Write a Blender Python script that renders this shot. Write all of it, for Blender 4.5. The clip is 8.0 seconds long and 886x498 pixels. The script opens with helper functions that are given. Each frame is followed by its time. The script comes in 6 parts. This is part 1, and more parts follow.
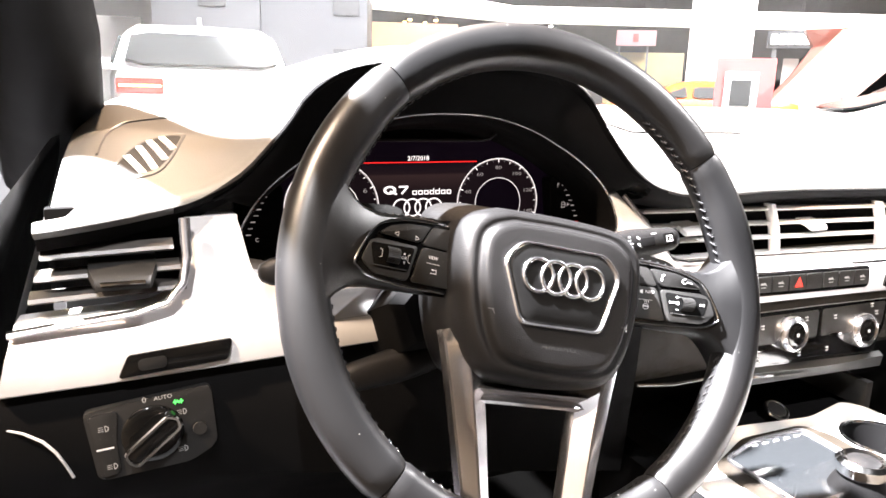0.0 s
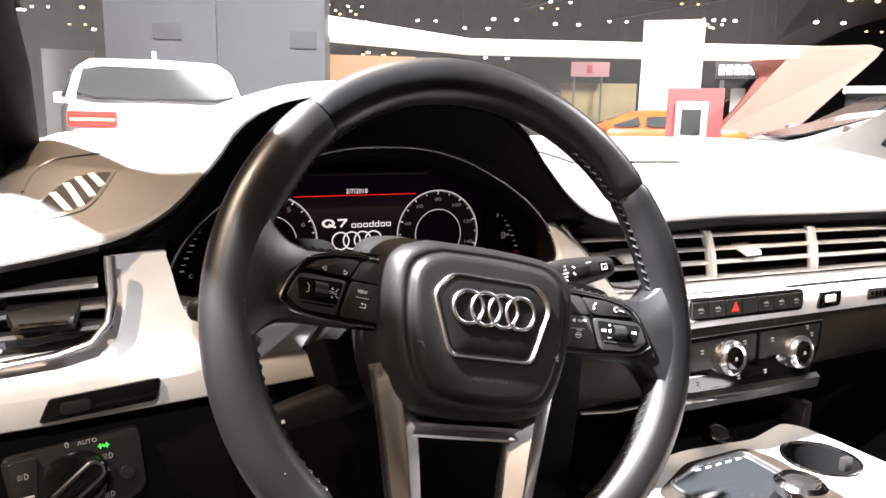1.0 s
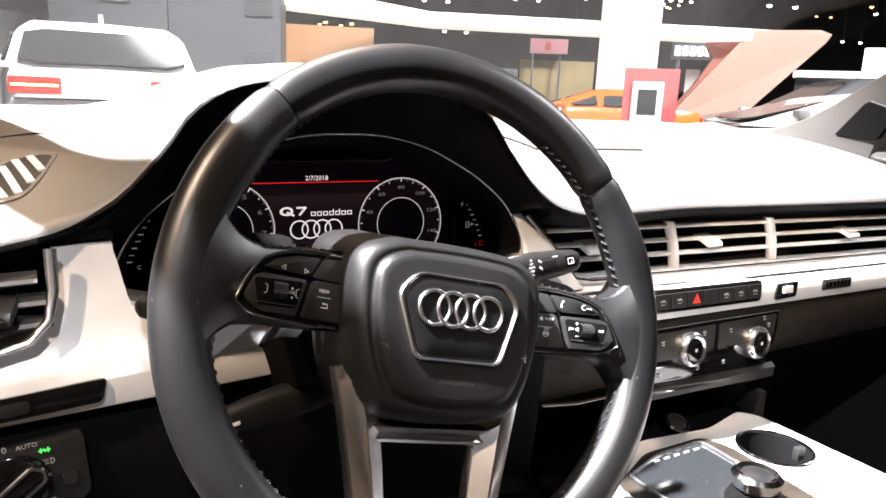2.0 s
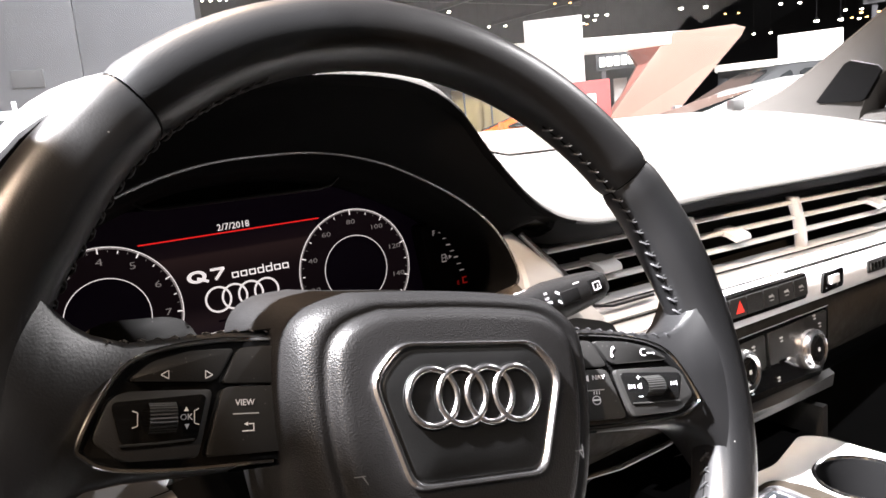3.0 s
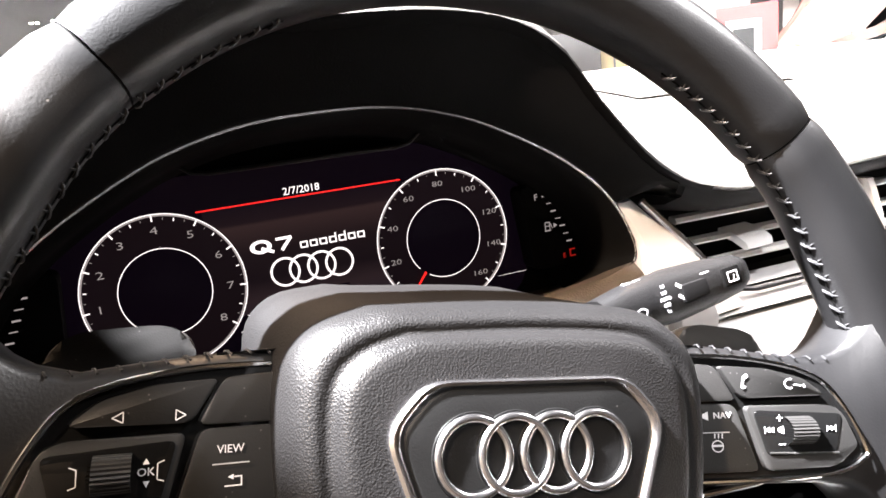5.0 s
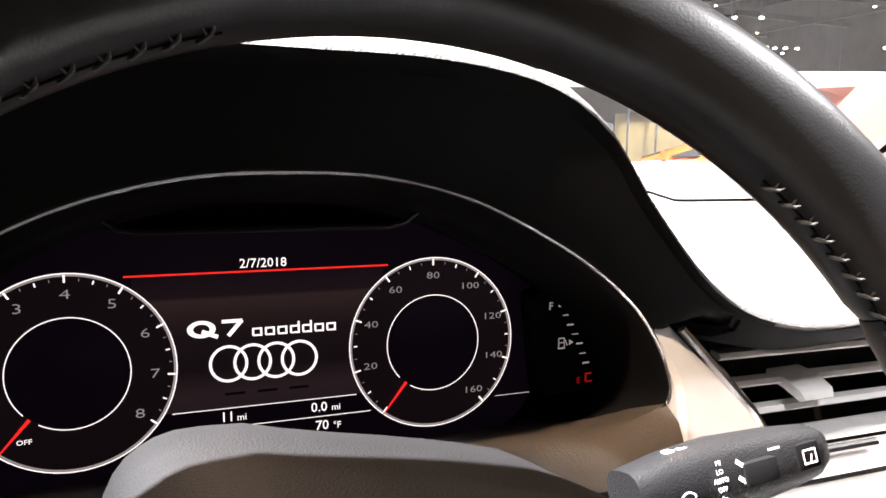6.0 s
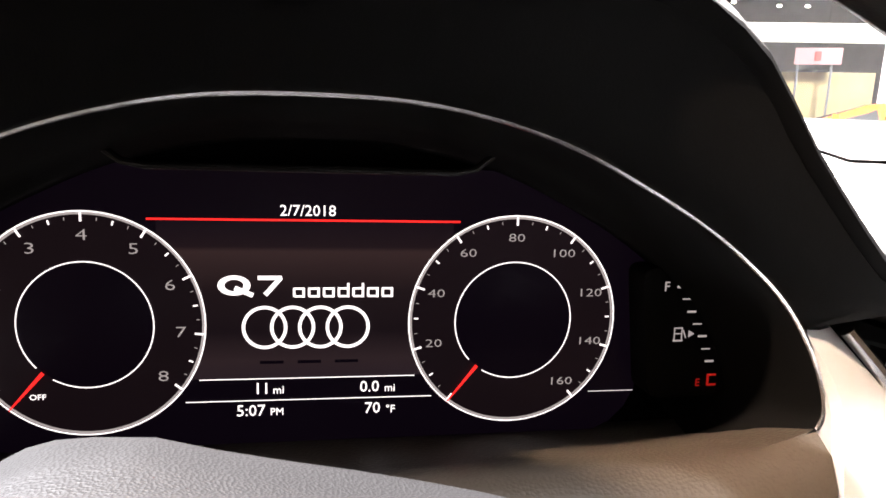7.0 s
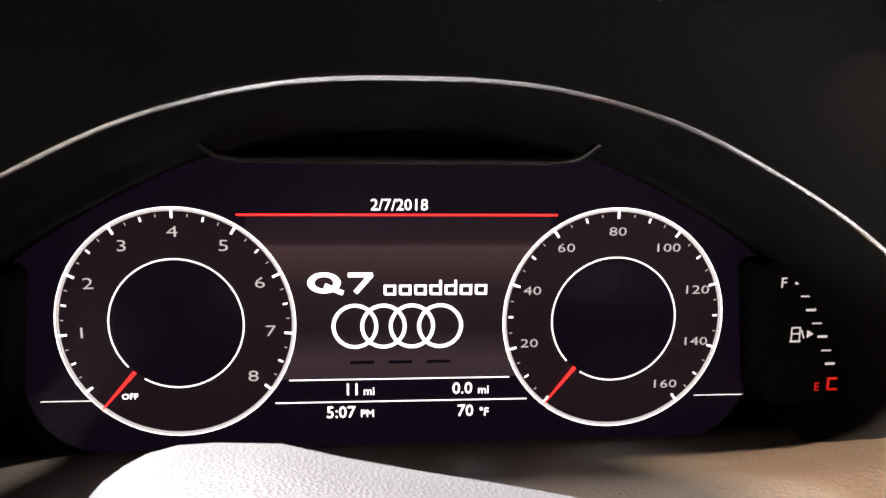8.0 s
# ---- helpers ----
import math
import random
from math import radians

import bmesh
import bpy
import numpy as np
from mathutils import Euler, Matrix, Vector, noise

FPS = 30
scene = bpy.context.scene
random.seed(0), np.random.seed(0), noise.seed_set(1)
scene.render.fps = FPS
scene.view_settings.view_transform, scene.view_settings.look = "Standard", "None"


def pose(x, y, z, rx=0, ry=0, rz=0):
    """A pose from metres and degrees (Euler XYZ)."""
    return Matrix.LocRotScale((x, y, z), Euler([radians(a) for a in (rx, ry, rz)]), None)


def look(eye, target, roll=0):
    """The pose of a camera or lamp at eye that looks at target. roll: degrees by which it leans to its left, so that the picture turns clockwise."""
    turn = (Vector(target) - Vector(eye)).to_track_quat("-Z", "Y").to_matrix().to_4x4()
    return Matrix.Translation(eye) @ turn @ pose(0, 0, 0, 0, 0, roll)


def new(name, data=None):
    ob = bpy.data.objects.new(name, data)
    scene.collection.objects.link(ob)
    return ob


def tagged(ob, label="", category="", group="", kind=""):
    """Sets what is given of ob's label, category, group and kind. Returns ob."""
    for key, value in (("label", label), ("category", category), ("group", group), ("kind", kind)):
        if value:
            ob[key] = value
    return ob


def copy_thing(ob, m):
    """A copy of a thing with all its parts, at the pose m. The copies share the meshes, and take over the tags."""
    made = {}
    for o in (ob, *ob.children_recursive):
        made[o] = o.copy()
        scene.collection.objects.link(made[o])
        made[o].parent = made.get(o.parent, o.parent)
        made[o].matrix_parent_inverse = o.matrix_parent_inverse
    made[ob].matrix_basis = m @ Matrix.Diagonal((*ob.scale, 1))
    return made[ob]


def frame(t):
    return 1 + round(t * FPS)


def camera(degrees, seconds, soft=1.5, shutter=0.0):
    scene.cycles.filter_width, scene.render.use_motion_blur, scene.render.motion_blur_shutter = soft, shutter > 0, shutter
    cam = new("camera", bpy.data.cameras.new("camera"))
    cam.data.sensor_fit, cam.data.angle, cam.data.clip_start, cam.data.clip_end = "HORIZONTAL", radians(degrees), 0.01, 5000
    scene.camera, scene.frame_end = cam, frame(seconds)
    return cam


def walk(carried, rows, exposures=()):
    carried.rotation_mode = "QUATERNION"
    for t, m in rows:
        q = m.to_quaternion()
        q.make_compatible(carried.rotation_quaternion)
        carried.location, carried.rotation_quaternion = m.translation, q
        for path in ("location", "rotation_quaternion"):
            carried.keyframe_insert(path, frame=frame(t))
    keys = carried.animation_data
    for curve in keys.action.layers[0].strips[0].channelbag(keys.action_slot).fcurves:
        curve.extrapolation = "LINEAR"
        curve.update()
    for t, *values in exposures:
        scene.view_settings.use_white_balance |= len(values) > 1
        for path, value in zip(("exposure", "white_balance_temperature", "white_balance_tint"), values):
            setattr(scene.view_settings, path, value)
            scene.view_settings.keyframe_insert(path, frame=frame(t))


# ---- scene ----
cam = camera(64.0, 8.0, soft=1.6, shutter=0.0)
# seconds, x, y, z, and the Euler angles in degrees
ROWS = [
    (0, -0.2670, -0.6768, 1.2207, 77.10, -1.57, -23.23),
    (0.5, -0.2616, -0.6764, 1.2306, 80.29, -1.54, -25.18),
    (1, -0.2458, -0.6863, 1.2234, 79.58, -1.12, -26.41),
    (1.2, -0.2416, -0.6925, 1.2249, 78.25, -1.87, -27.01),
    (2.3, -0.2415, -0.6137, 1.2362, 77.96, -2.15, -32.92),
    (2.5, -0.2251, -0.5680, 1.2242, 79.24, -0.50, -36.52),
    (3, -0.1603, -0.5007, 1.2015, 80.51, 5.28, -34.78),
    (3.5, -0.0957, -0.4832, 1.1882, 79.41, 9.12, -27.11),
    (4, -0.0775, -0.4637, 1.1813, 77.02, 8.99, -24.07),
    (4.5, -0.0757, -0.4630, 1.1809, 75.92, 8.77, -22.50),
    (5, -0.0889, -0.4448, 1.2062, 76.49, 6.23, -23.38),
    (5.2, -0.0893, -0.4222, 1.2235, 77.76, 3.58, -23.68),
    (6.3, -0.0295, -0.3418, 1.1930, 83.46, -1.79, -20.89),
    (6.5, -0.0163, -0.3283, 1.1867, 83.92, -1.53, -18.43),
    (7, -0.0029, -0.2989, 1.1956, 78.27, -2.20, -10.88),
    (7.5, -0.0096, -0.2725, 1.1921, 77.52, -1.59, -6.03),
    (8, -0.0170, -0.2828, 1.1899, 78.22, -0.91, -6.61),
]
EXPOSURE = [(0.0, 1.15), (0.3, 0.62), (0.6, 0.3), (2.5, -0.02), (3.5, 0.4), (4.0, 0.8), (4.6, 0.92), (5.0, 1.0), (6.5, 0.5), (7.0, 1.12), (8.0, 1.95)]
walk(cam, [(t, pose(x, y, z, a, b, c)) for t, x, y, z, a, b, c in ROWS], EXPOSURE)

# ---- world and lamps ----
world = bpy.data.worlds.new("hall_air")
world.use_nodes = True
world.node_tree.nodes["Background"].inputs[0].default_value = (0.8, 0.85, 0.95, 1)
world.node_tree.nodes["Background"].inputs[1].default_value = 0.012
scene.world = world


def lamp(kind, name, eye, target, power, size, colour=(1, 0.95, 0.88), cone=60, blend=0.3):
    data = bpy.data.lights.new(name, kind)
    data.energy, data.color = power, colour
    if kind == "SPOT":
        data.spot_size, data.spot_blend, data.shadow_soft_size = radians(cone), blend, size
    elif kind == "AREA":
        data.shape, data.size, data.spread = "DISK", size, radians(cone)
    else:
        data.shadow_soft_size = size
    ob = new(name, data)
    ob.matrix_world = look(eye, target)
    return ob


WHITE_LAMP = (1.0, 0.97, 0.98)
KEY_LAMP = (0.97, 0.96, 1.0)
WARM_LAMP = (1.0, 0.68, 0.44)
lamp("SPOT", "ceiling_spotlight_behind", (-1.55, -4.7, 6.85), (0.15, -0.2, 1.05), 1700, 0.06, WHITE_LAMP, cone=24)
lamp("SPOT", "ceiling_spotlight_above", (-0.8, -1.1, 7.9), (0.1, -0.18, 1.1), 200, 0.06, WHITE_LAMP, cone=24)
lamp("SPOT", "ceiling_spotlight_front", (0.4, 3.3, 8.2), (0.25, -0.1, 1.1), 4300, 0.08, WARM_LAMP, cone=36)
lamp("SPOT", "ceiling_spotlight_right", (7.0, -0.6, 6.0), (0.95, -0.05, 1.1), 1500, 0.07, WHITE_LAMP, cone=14)
lamp("SPOT", "ceiling_spotlight_left", (-3.63, 1.15, 8.2), (-0.20, 0.80, 1.1), 78000, 0.14, KEY_LAMP, cone=19.3, blend=0.12)
lamp("SPOT", "stand_spotlight_left", (-3.2, -1.6, 5.6), (-0.05, -0.25, 1.1), 2600, 0.1, (1.0, 0.76, 0.56), cone=14)
# added fill: warms the unseen side partition so that it bounces light
lamp("AREA", "partition_bounce_fill", (-4.8, -2.0, 5.5), (-7.0, -2.0, 2.0), 450, 2.0, (1.0, 0.72, 0.46), cone=150)
lamp("AREA", "ceiling_flood_front", (2.5, 4.5, 9.0), (1.5, 10.0, 0.5), 1500, 3.0, WHITE_LAMP, cone=100)
lamp("AREA", "ceiling_flood_right", (8.0, 1.0, 9.0), (11.0, 8.0, 0.0), 1900, 3.0, WHITE_LAMP, cone=115)

# ---- materials ----


def mat(name, colour, rough=0.5, metal=0.0, grain=0.0, grain_scale=400.0, stain=0.0, stain_scale=8.0, coat=0.0, spec=0.5,
        emit=None, power=0.0, voronoi=False, speckle=0.0, speck_scale=260.0, speck_size=0.05):
    """A principled material with fine bump (grain), a slow change of tone and gloss (stain) and dust specks."""
    m = bpy.data.materials.new(name)
    m.use_nodes = True
    n, l = m.node_tree.nodes, m.node_tree.links
    b = n["Principled BSDF"]
    b.inputs["Base Color"].default_value = (*colour, 1)
    b.inputs["Roughness"].default_value, b.inputs["Metallic"].default_value = rough, metal
    b.inputs["Coat Weight"].default_value, b.inputs["Specular IOR Level"].default_value = coat, spec
    b.inputs["Coat Roughness"].default_value = 0.05
    if emit:
        b.inputs["Emission Color"].default_value, b.inputs["Emission Strength"].default_value = (*emit, 1), power
    co = n.new("ShaderNodeTexCoord")
    if grain:
        t = n.new("ShaderNodeTexVoronoi" if voronoi else "ShaderNodeTexNoise")
        t.inputs["Scale"].default_value = grain_scale
        bump = n.new("ShaderNodeBump")
        bump.inputs["Strength"].default_value, bump.inputs["Distance"].default_value = grain, 0.0006
        l.new(co.outputs["Object"], t.inputs["Vector"])
        l.new(t.outputs["Distance" if voronoi else "Fac"], bump.inputs["Height"])
        l.new(bump.outputs["Normal"], b.inputs["Normal"])
    if stain or speckle:
        t = n.new("ShaderNodeTexNoise")
        t.inputs["Scale"].default_value, t.inputs["Detail"].default_value = stain_scale, 6
        l.new(co.outputs["Object"], t.inputs["Vector"])
        mix = n.new("ShaderNodeMix")
        mix.data_type = "RGBA"
        mix.inputs["A"].default_value = (*[c * (1 - stain) for c in colour], 1)
        mix.inputs["B"].default_value = (*[min(1, c * (1 + stain)) for c in colour], 1)
        l.new(t.outputs["Fac"], mix.inputs["Factor"])
        out = mix.outputs["Result"]
        if speckle:
            s = n.new("ShaderNodeTexVoronoi")
            s.inputs["Scale"].default_value = speck_scale
            r = n.new("ShaderNodeValToRGB")
            r.color_ramp.elements[0].position, r.color_ramp.elements[0].color = speck_size, (1, 1, 1, 1)
            r.color_ramp.elements[1].position, r.color_ramp.elements[1].color = speck_size * 1.7, (0, 0, 0, 1)
            l.new(co.outputs["Object"], s.inputs["Vector"])
            l.new(s.outputs["Distance"], r.inputs["Fac"])
            k = n.new("ShaderNodeMath")
            k.operation = "MULTIPLY"
            k.inputs[1].default_value = speckle
            l.new(r.outputs["Color"], k.inputs[0])
            mix2 = n.new("ShaderNodeMix")
            mix2.data_type = "RGBA"
            mix2.inputs["B"].default_value = (0.45, 0.44, 0.42, 1)
            l.new(k.outputs[0], mix2.inputs["Factor"])
            l.new(out, mix2.inputs["A"])
            out = mix2.outputs["Result"]
        l.new(out, b.inputs["Base Color"])
        rr = n.new("ShaderNodeMapRange")
        rr.inputs["To Min"].default_value, rr.inputs["To Max"].default_value = max(0.02, rough * (1 - stain)), min(1, rough * (1 + stain))
        l.new(t.outputs["Fac"], rr.inputs["Value"])
        l.new(rr.outputs["Result"], b.inputs["Roughness"])
    return m


LEATHER = mat("smooth_black_leather", (0.0055, 0.0054, 0.0057), 0.37, spec=0.5, grain=0.12, grain_scale=1100, stain=0.25, stain_scale=14, speckle=0.3, speck_scale=75, speck_size=0.022)
GRAINED = mat("grained_black_plastic", (0.0062, 0.0060, 0.0061), 0.42, spec=0.16, grain=0.30, grain_scale=1400, voronoi=True, stain=0.2, stain_scale=20)
SATIN = mat("satin_black_plastic", (0.012, 0.0116, 0.0112), 0.5, spec=0.25, grain=0.15, grain_scale=1500, stain=0.25, stain_scale=25, speckle=0.12)
PLATE = mat("black_badge_plastic", (0.003, 0.003, 0.003), 0.5, spec=0.12, grain=0.15, grain_scale=1500, stain=0.25, stain_scale=25, speckle=0.08, speck_scale=180, speck_size=0.03)
GLOSS = mat("gloss_black_plastic", (0.004, 0.004, 0.004), 0.1, coat=0.15, spec=0.35, stain=0.2, stain_scale=30)
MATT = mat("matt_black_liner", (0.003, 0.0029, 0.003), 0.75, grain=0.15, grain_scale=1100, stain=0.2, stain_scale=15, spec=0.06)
PAD = mat("grey_dash_leather", (0.078, 0.075, 0.071), 0.55, grain=0.4, grain_scale=850, voronoi=True, stain=0.1, stain_scale=9)
SILVER = mat("brushed_aluminium_trim", (0.62, 0.61, 0.61), 0.38, metal=0.25, grain=0.1, grain_scale=900, stain=0.12, stain_scale=40)
CHROME = mat("polished_chrome", (0.88, 0.88, 0.89), 0.12, metal=1.0, stain=0.3, stain_scale=30)
BRIGHT_CHROME = mat("bright_badge_chrome", (0.90, 0.88, 0.92), 0.22, metal=1.0, stain=0.15, stain_scale=30)
SATIN_CHROME = mat("satin_chrome", (0.70, 0.69, 0.71), 0.25, metal=1.0, stain=0.06, stain_scale=30)
GREY = mat("silver_grey_plastic", (0.62, 0.61, 0.60), 0.42, stain=0.1, stain_scale=25)
VENT_DARK = mat("dark_silver_vent_plastic", (0.055, 0.051, 0.047), 0.4, stain=0.15, stain_scale=25)
WOOD = mat("dark_oak_inlay", (0.014, 0.011, 0.008), 0.6, spec=0.15, grain=0.5, grain_scale=160, stain=0.5, stain_scale=60)
WHITE_INK = mat("white_print", (0.55, 0.54, 0.55), 0.5)
HORN_INK = mat("dull_grey_print", (0.06, 0.06, 0.06), 0.5)
GREY_INK = mat("grey_print", (0.32, 0.32, 0.32), 0.5)
THREAD = mat("black_thread", (0.02, 0.02, 0.021), 0.35)
SCREEN = mat("display_glass", (0.004, 0.003, 0.005), 0.25, spec=0.08, emit=(0.09, 0.04, 0.11), power=0.013, stain=0.1)
SCREEN_INK = mat("display_white", (0.5, 0.5, 0.5), 0.4, emit=(1.0, 0.90, 0.89), power=0.85)
SCREEN_DIM = mat("display_grey", (0.2, 0.2, 0.2), 0.4, emit=(0.62, 0.53, 0.52), power=0.3)
SCREEN_RED = mat("display_red", (0.3, 0.02, 0.01), 0.4, emit=(1.0, 0.018, 0.016), power=0.85)
SCREEN_SHADE = mat("display_band", (0.01, 0.006, 0.009), 0.3, spec=0.08, emit=(0.22, 0.12, 0.16), power=0.014)


def display_gradient():
    """The middle field of the display: a warm glow that fades upwards and downwards."""
    m = mat("display_field", (0.006, 0.005, 0.006), 0.3, spec=0.08)
    n, l = m.node_tree.nodes, m.node_tree.links
    co, sep, rng, ramp = n.new("ShaderNodeTexCoord"), n.new("ShaderNodeSeparateXYZ"), n.new("ShaderNodeMapRange"), n.new("ShaderNodeValToRGB")
    rng.inputs["From Min"].default_value, rng.inputs["From Max"].default_value = -0.025, 0.045
    el = ramp.color_ramp.elements
    el[0].position, el[0].color = 0.0, (0.010, 0.006, 0.008, 1)
    el[1].position, el[1].color = 1.0, (0.003, 0.0015, 0.003, 1)
    for p, c in ((0.12, (0.012, 0.007, 0.008, 1)), (0.3, (0.004, 0.0022, 0.003, 1)), (0.55, (0.0055, 0.003, 0.0036, 1)), (0.80, (0.016, 0.0085, 0.0085, 1)), (0.83, (0.006, 0.003, 0.004, 1))):
        e = el.new(p)
        e.color = c
    l.new(co.outputs["Object"], sep.inputs[0])
    l.new(sep.outputs["Y"], rng.inputs["Value"])
    l.new(rng.outputs["Result"], ramp.inputs["Fac"])
    b = n["Principled BSDF"]
    l.new(ramp.outputs["Color"], b.inputs["Emission Color"])
    b.inputs["Emission Strength"].default_value = 1.0
    return m


SCREEN_FIELD = display_gradient()
SIDE_RED = mat("dim_red_print", (0.3, 0.02, 0.01), 0.4, emit=(1.0, 0.02, 0.015), power=0.14)
HAZARD = mat("red_warning_print", (0.7, 0.03, 0.02), 0.4, emit=(1.0, 0.05, 0.03), power=0.25)
GREEN_LED = mat("green_lit_symbol", (0.05, 0.3, 0.05), 0.4, emit=(0.1, 1.0, 0.15), power=0.9)
GLASS_SCREEN = mat("touchpad_glass", (0.012, 0.013, 0.014), 0.06, coat=0.8)

# ---- building helpers ----


def part(name, bm, material, parent, label="", smooth=40):
    me = bpy.data.meshes.new(name)
    bmesh.ops.recalc_face_normals(bm, faces=bm.faces)
    bm.to_mesh(me)
    bm.free()
    me.materials.append(material)
    if smooth:
        me.polygons.foreach_set("use_smooth", [True] * len(me.polygons))
        me.set_sharp_from_angle(angle=radians(smooth))
    ob = new(name, me)
    if parent:
        ob.parent = parent
    if label:
        ob["label"] = label
    return ob


def thing(name, m, label, category, group="", kind=""):
    ob = new(name)
    ob.matrix_world = m
    ob.empty_display_size = 0.05
    return tagged(ob, label, category, group, kind)


def box(c, s, bevel=0.0, bm=None, m=None, seg=2):
    bm = bm or bmesh.new()
    made = bmesh.ops.create_cube(bm, size=1.0)["verts"]
    mm = Matrix.Translation(c) @ Matrix.Diagonal((*s, 1))
    if m:
        mm = m @ mm
    bmesh.ops.transform(bm, matrix=mm, verts=made)
    if bevel:
        edges = list({e for v in made for e in v.link_edges})
        bmesh.ops.bevel(bm, geom=edges, offset=bevel, segments=seg, profile=0.7, affect="EDGES", clamp_overlap=True)
    return bm


def prism(pts, z0, z1, bevel=0.0, bm=None, shrink=1.0, seg=2, m=None, centre=None):
    """A plate with the outline pts (x, y) from z0 to z1; the front outline is shrunk about its centre."""
    bm = bm or bmesh.new()
    cx = centre[0] if centre else sum(p[0] for p in pts) / len(pts)
    cy = centre[1] if centre else sum(p[1] for p in pts) / len(pts)
    low = [bm.verts.new((x, y, z0)) for x, y in pts]
    top = [bm.verts.new((cx + (x - cx) * shrink, cy + (y - cy) * shrink, z1)) for x, y in pts]
    bm.faces.new(low[::-1])
    f = bm.faces.new(top)
    n = len(pts)
    for i in range(n):
        bm.faces.new((low[i], low[(i + 1) % n], top[(i + 1) % n], top[i]))
    if bevel:
        bmesh.ops.bevel(bm, geom=list(f.edges), offset=bevel, segments=seg, profile=0.6, affect="EDGES", clamp_overlap=True)
    if m:
        bmesh.ops.transform(bm, matrix=m, verts=bm.verts)
    return bm


def loft(rows, closed=False, caps=False, bm=None):
    """A sheet through rows of points; closed joins each row's end to its start."""
    bm = bm or bmesh.new()
    vs = [[bm.verts.new(p) for p in r] for r in rows]
    n = len(rows[0])
    for a, b in zip(vs, vs[1:]):
        for i in range(n if closed else n - 1):
            bm.faces.new((a[i], a[(i + 1) % n], b[(i + 1) % n], b[i]))
    if caps:
        bm.faces.new(vs[0])
        bm.faces.new(vs[-1][::-1])
    return bm


def tube(path, r, n=8, caps=True, bm=None, loop=False, squash=1.0, up=(0, 0, 1)):
    """A round bar along a path."""
    P = [Vector(p) for p in path]
    rows = []
    for i, p in enumerate(P):
        a = P[i - 1] if (i or loop) else P[i]
        b = P[(i + 1) % len(P)] if (i < len(P) - 1 or loop) else P[i]
        d = (b - a).normalized()
        s = d.cross(Vector(up))
        s = s.normalized() if s.length > 1e-6 else Vector((1, 0, 0))
        w = s.cross(d)
        rr = r[i] if isinstance(r, (list, tuple)) else r
        rows.append([p + rr * (math.cos(2 * math.pi * k / n) * s + squash * math.sin(2 * math.pi * k / n) * w) for k in range(n)])
    if loop:
        rows.append(rows[0])
    bm = loft(rows, closed=True, caps=caps and not loop, bm=bm)
    if loop:
        bmesh.ops.remove_doubles(bm, verts=bm.verts, dist=1e-6)
    return bm


def lathe(profile, n=32, bm=None, m=None, flat=True):
    """Turns (radius, height) points about the z axis."""
    rows = [[(r * math.cos(2 * math.pi * k / n), r * math.sin(2 * math.pi * k / n), z) for k in range(n)] for r, z in profile]
    own = loft(rows, closed=True, caps=flat)
    if m:
        bmesh.ops.transform(own, matrix=m, verts=own.verts)
    if bm is None:
        return own
    me = bpy.data.meshes.new("tmp")
    own.to_mesh(me)
    own.free()
    bm.from_mesh(me)
    bpy.data.meshes.remove(me)
    return bm


def ring(R, r, n=48, k=8, bm=None, c=(0, 0, 0), squash=1.0, a0=0.0, a1=360.0):
    path = [(c[0] + R * math.cos(radians(a0 + (a1 - a0) * i / n)), c[1] + R * math.sin(radians(a0 + (a1 - a0) * i / n)), c[2]) for i in range(n if a1 - a0 >= 360 else n + 1)]
    return tube(path, r, n=k, loop=a1 - a0 >= 360, bm=bm, squash=squash)


def rounded(w, h, r, n=5, c=(0, 0)):
    """The outline of a rounded rectangle."""
    out = []
    for sx, sy, a in ((1, 1, 0), (-1, 1, 90), (-1, -1, 180), (1, -1, 270)):
        for i in range(n + 1):
            t = radians(a + 90 * i / n)
            out.append((c[0] + sx * (w / 2 - r) + r * math.cos(t), c[1] + sy * (h / 2 - r) + r * math.sin(t)))
    return out


def soft_poly(pts, r, n=4):
    """A polygon with rounded corners."""
    out = []
    for i, p in enumerate(pts):
        p = Vector(p)
        a, b = Vector(pts[i - 1]) - p, Vector(pts[(i + 1) % len(pts)]) - p
        q = min(r, a.length / 2.2, b.length / 2.2)
        s, e = p + a.normalized() * q, p + b.normalized() * q
        for k in range(n + 1):
            t = k / n
            out.append(tuple((1 - t) ** 2 * s + 2 * t * (1 - t) * p + t * t * e))
    return out


def writing(text, size, material, parent, m, depth=0.0001, align="CENTER", shear=0.0, name="lettering", thin=0.0):
    cu = bpy.data.curves.new("text", "FONT")
    cu.body, cu.size, cu.align_x, cu.align_y, cu.extrude, cu.resolution_u, cu.shear, cu.offset = text, size, align, "CENTER", depth, 2, shear, -thin * size
    tmp = bpy.data.objects.new("text", cu)
    scene.collection.objects.link(tmp)
    dg = bpy.context.evaluated_depsgraph_get()
    me = bpy.data.meshes.new_from_object(tmp.evaluated_get(dg))
    bpy.data.objects.remove(tmp)
    me.transform(m)
    me.materials.clear()
    me.materials.append(material)
    ob = new(name, me)
    ob.parent = parent
    return ob


def at(x, y, z=0.0, turn=0.0):
    return pose(x, y, z, 0, 0, turn)


def smooth(a, b, v):
    t = min(1.0, max(0.0, (v - a) / (b - a)))
    return t * t * (3 - 2 * t)


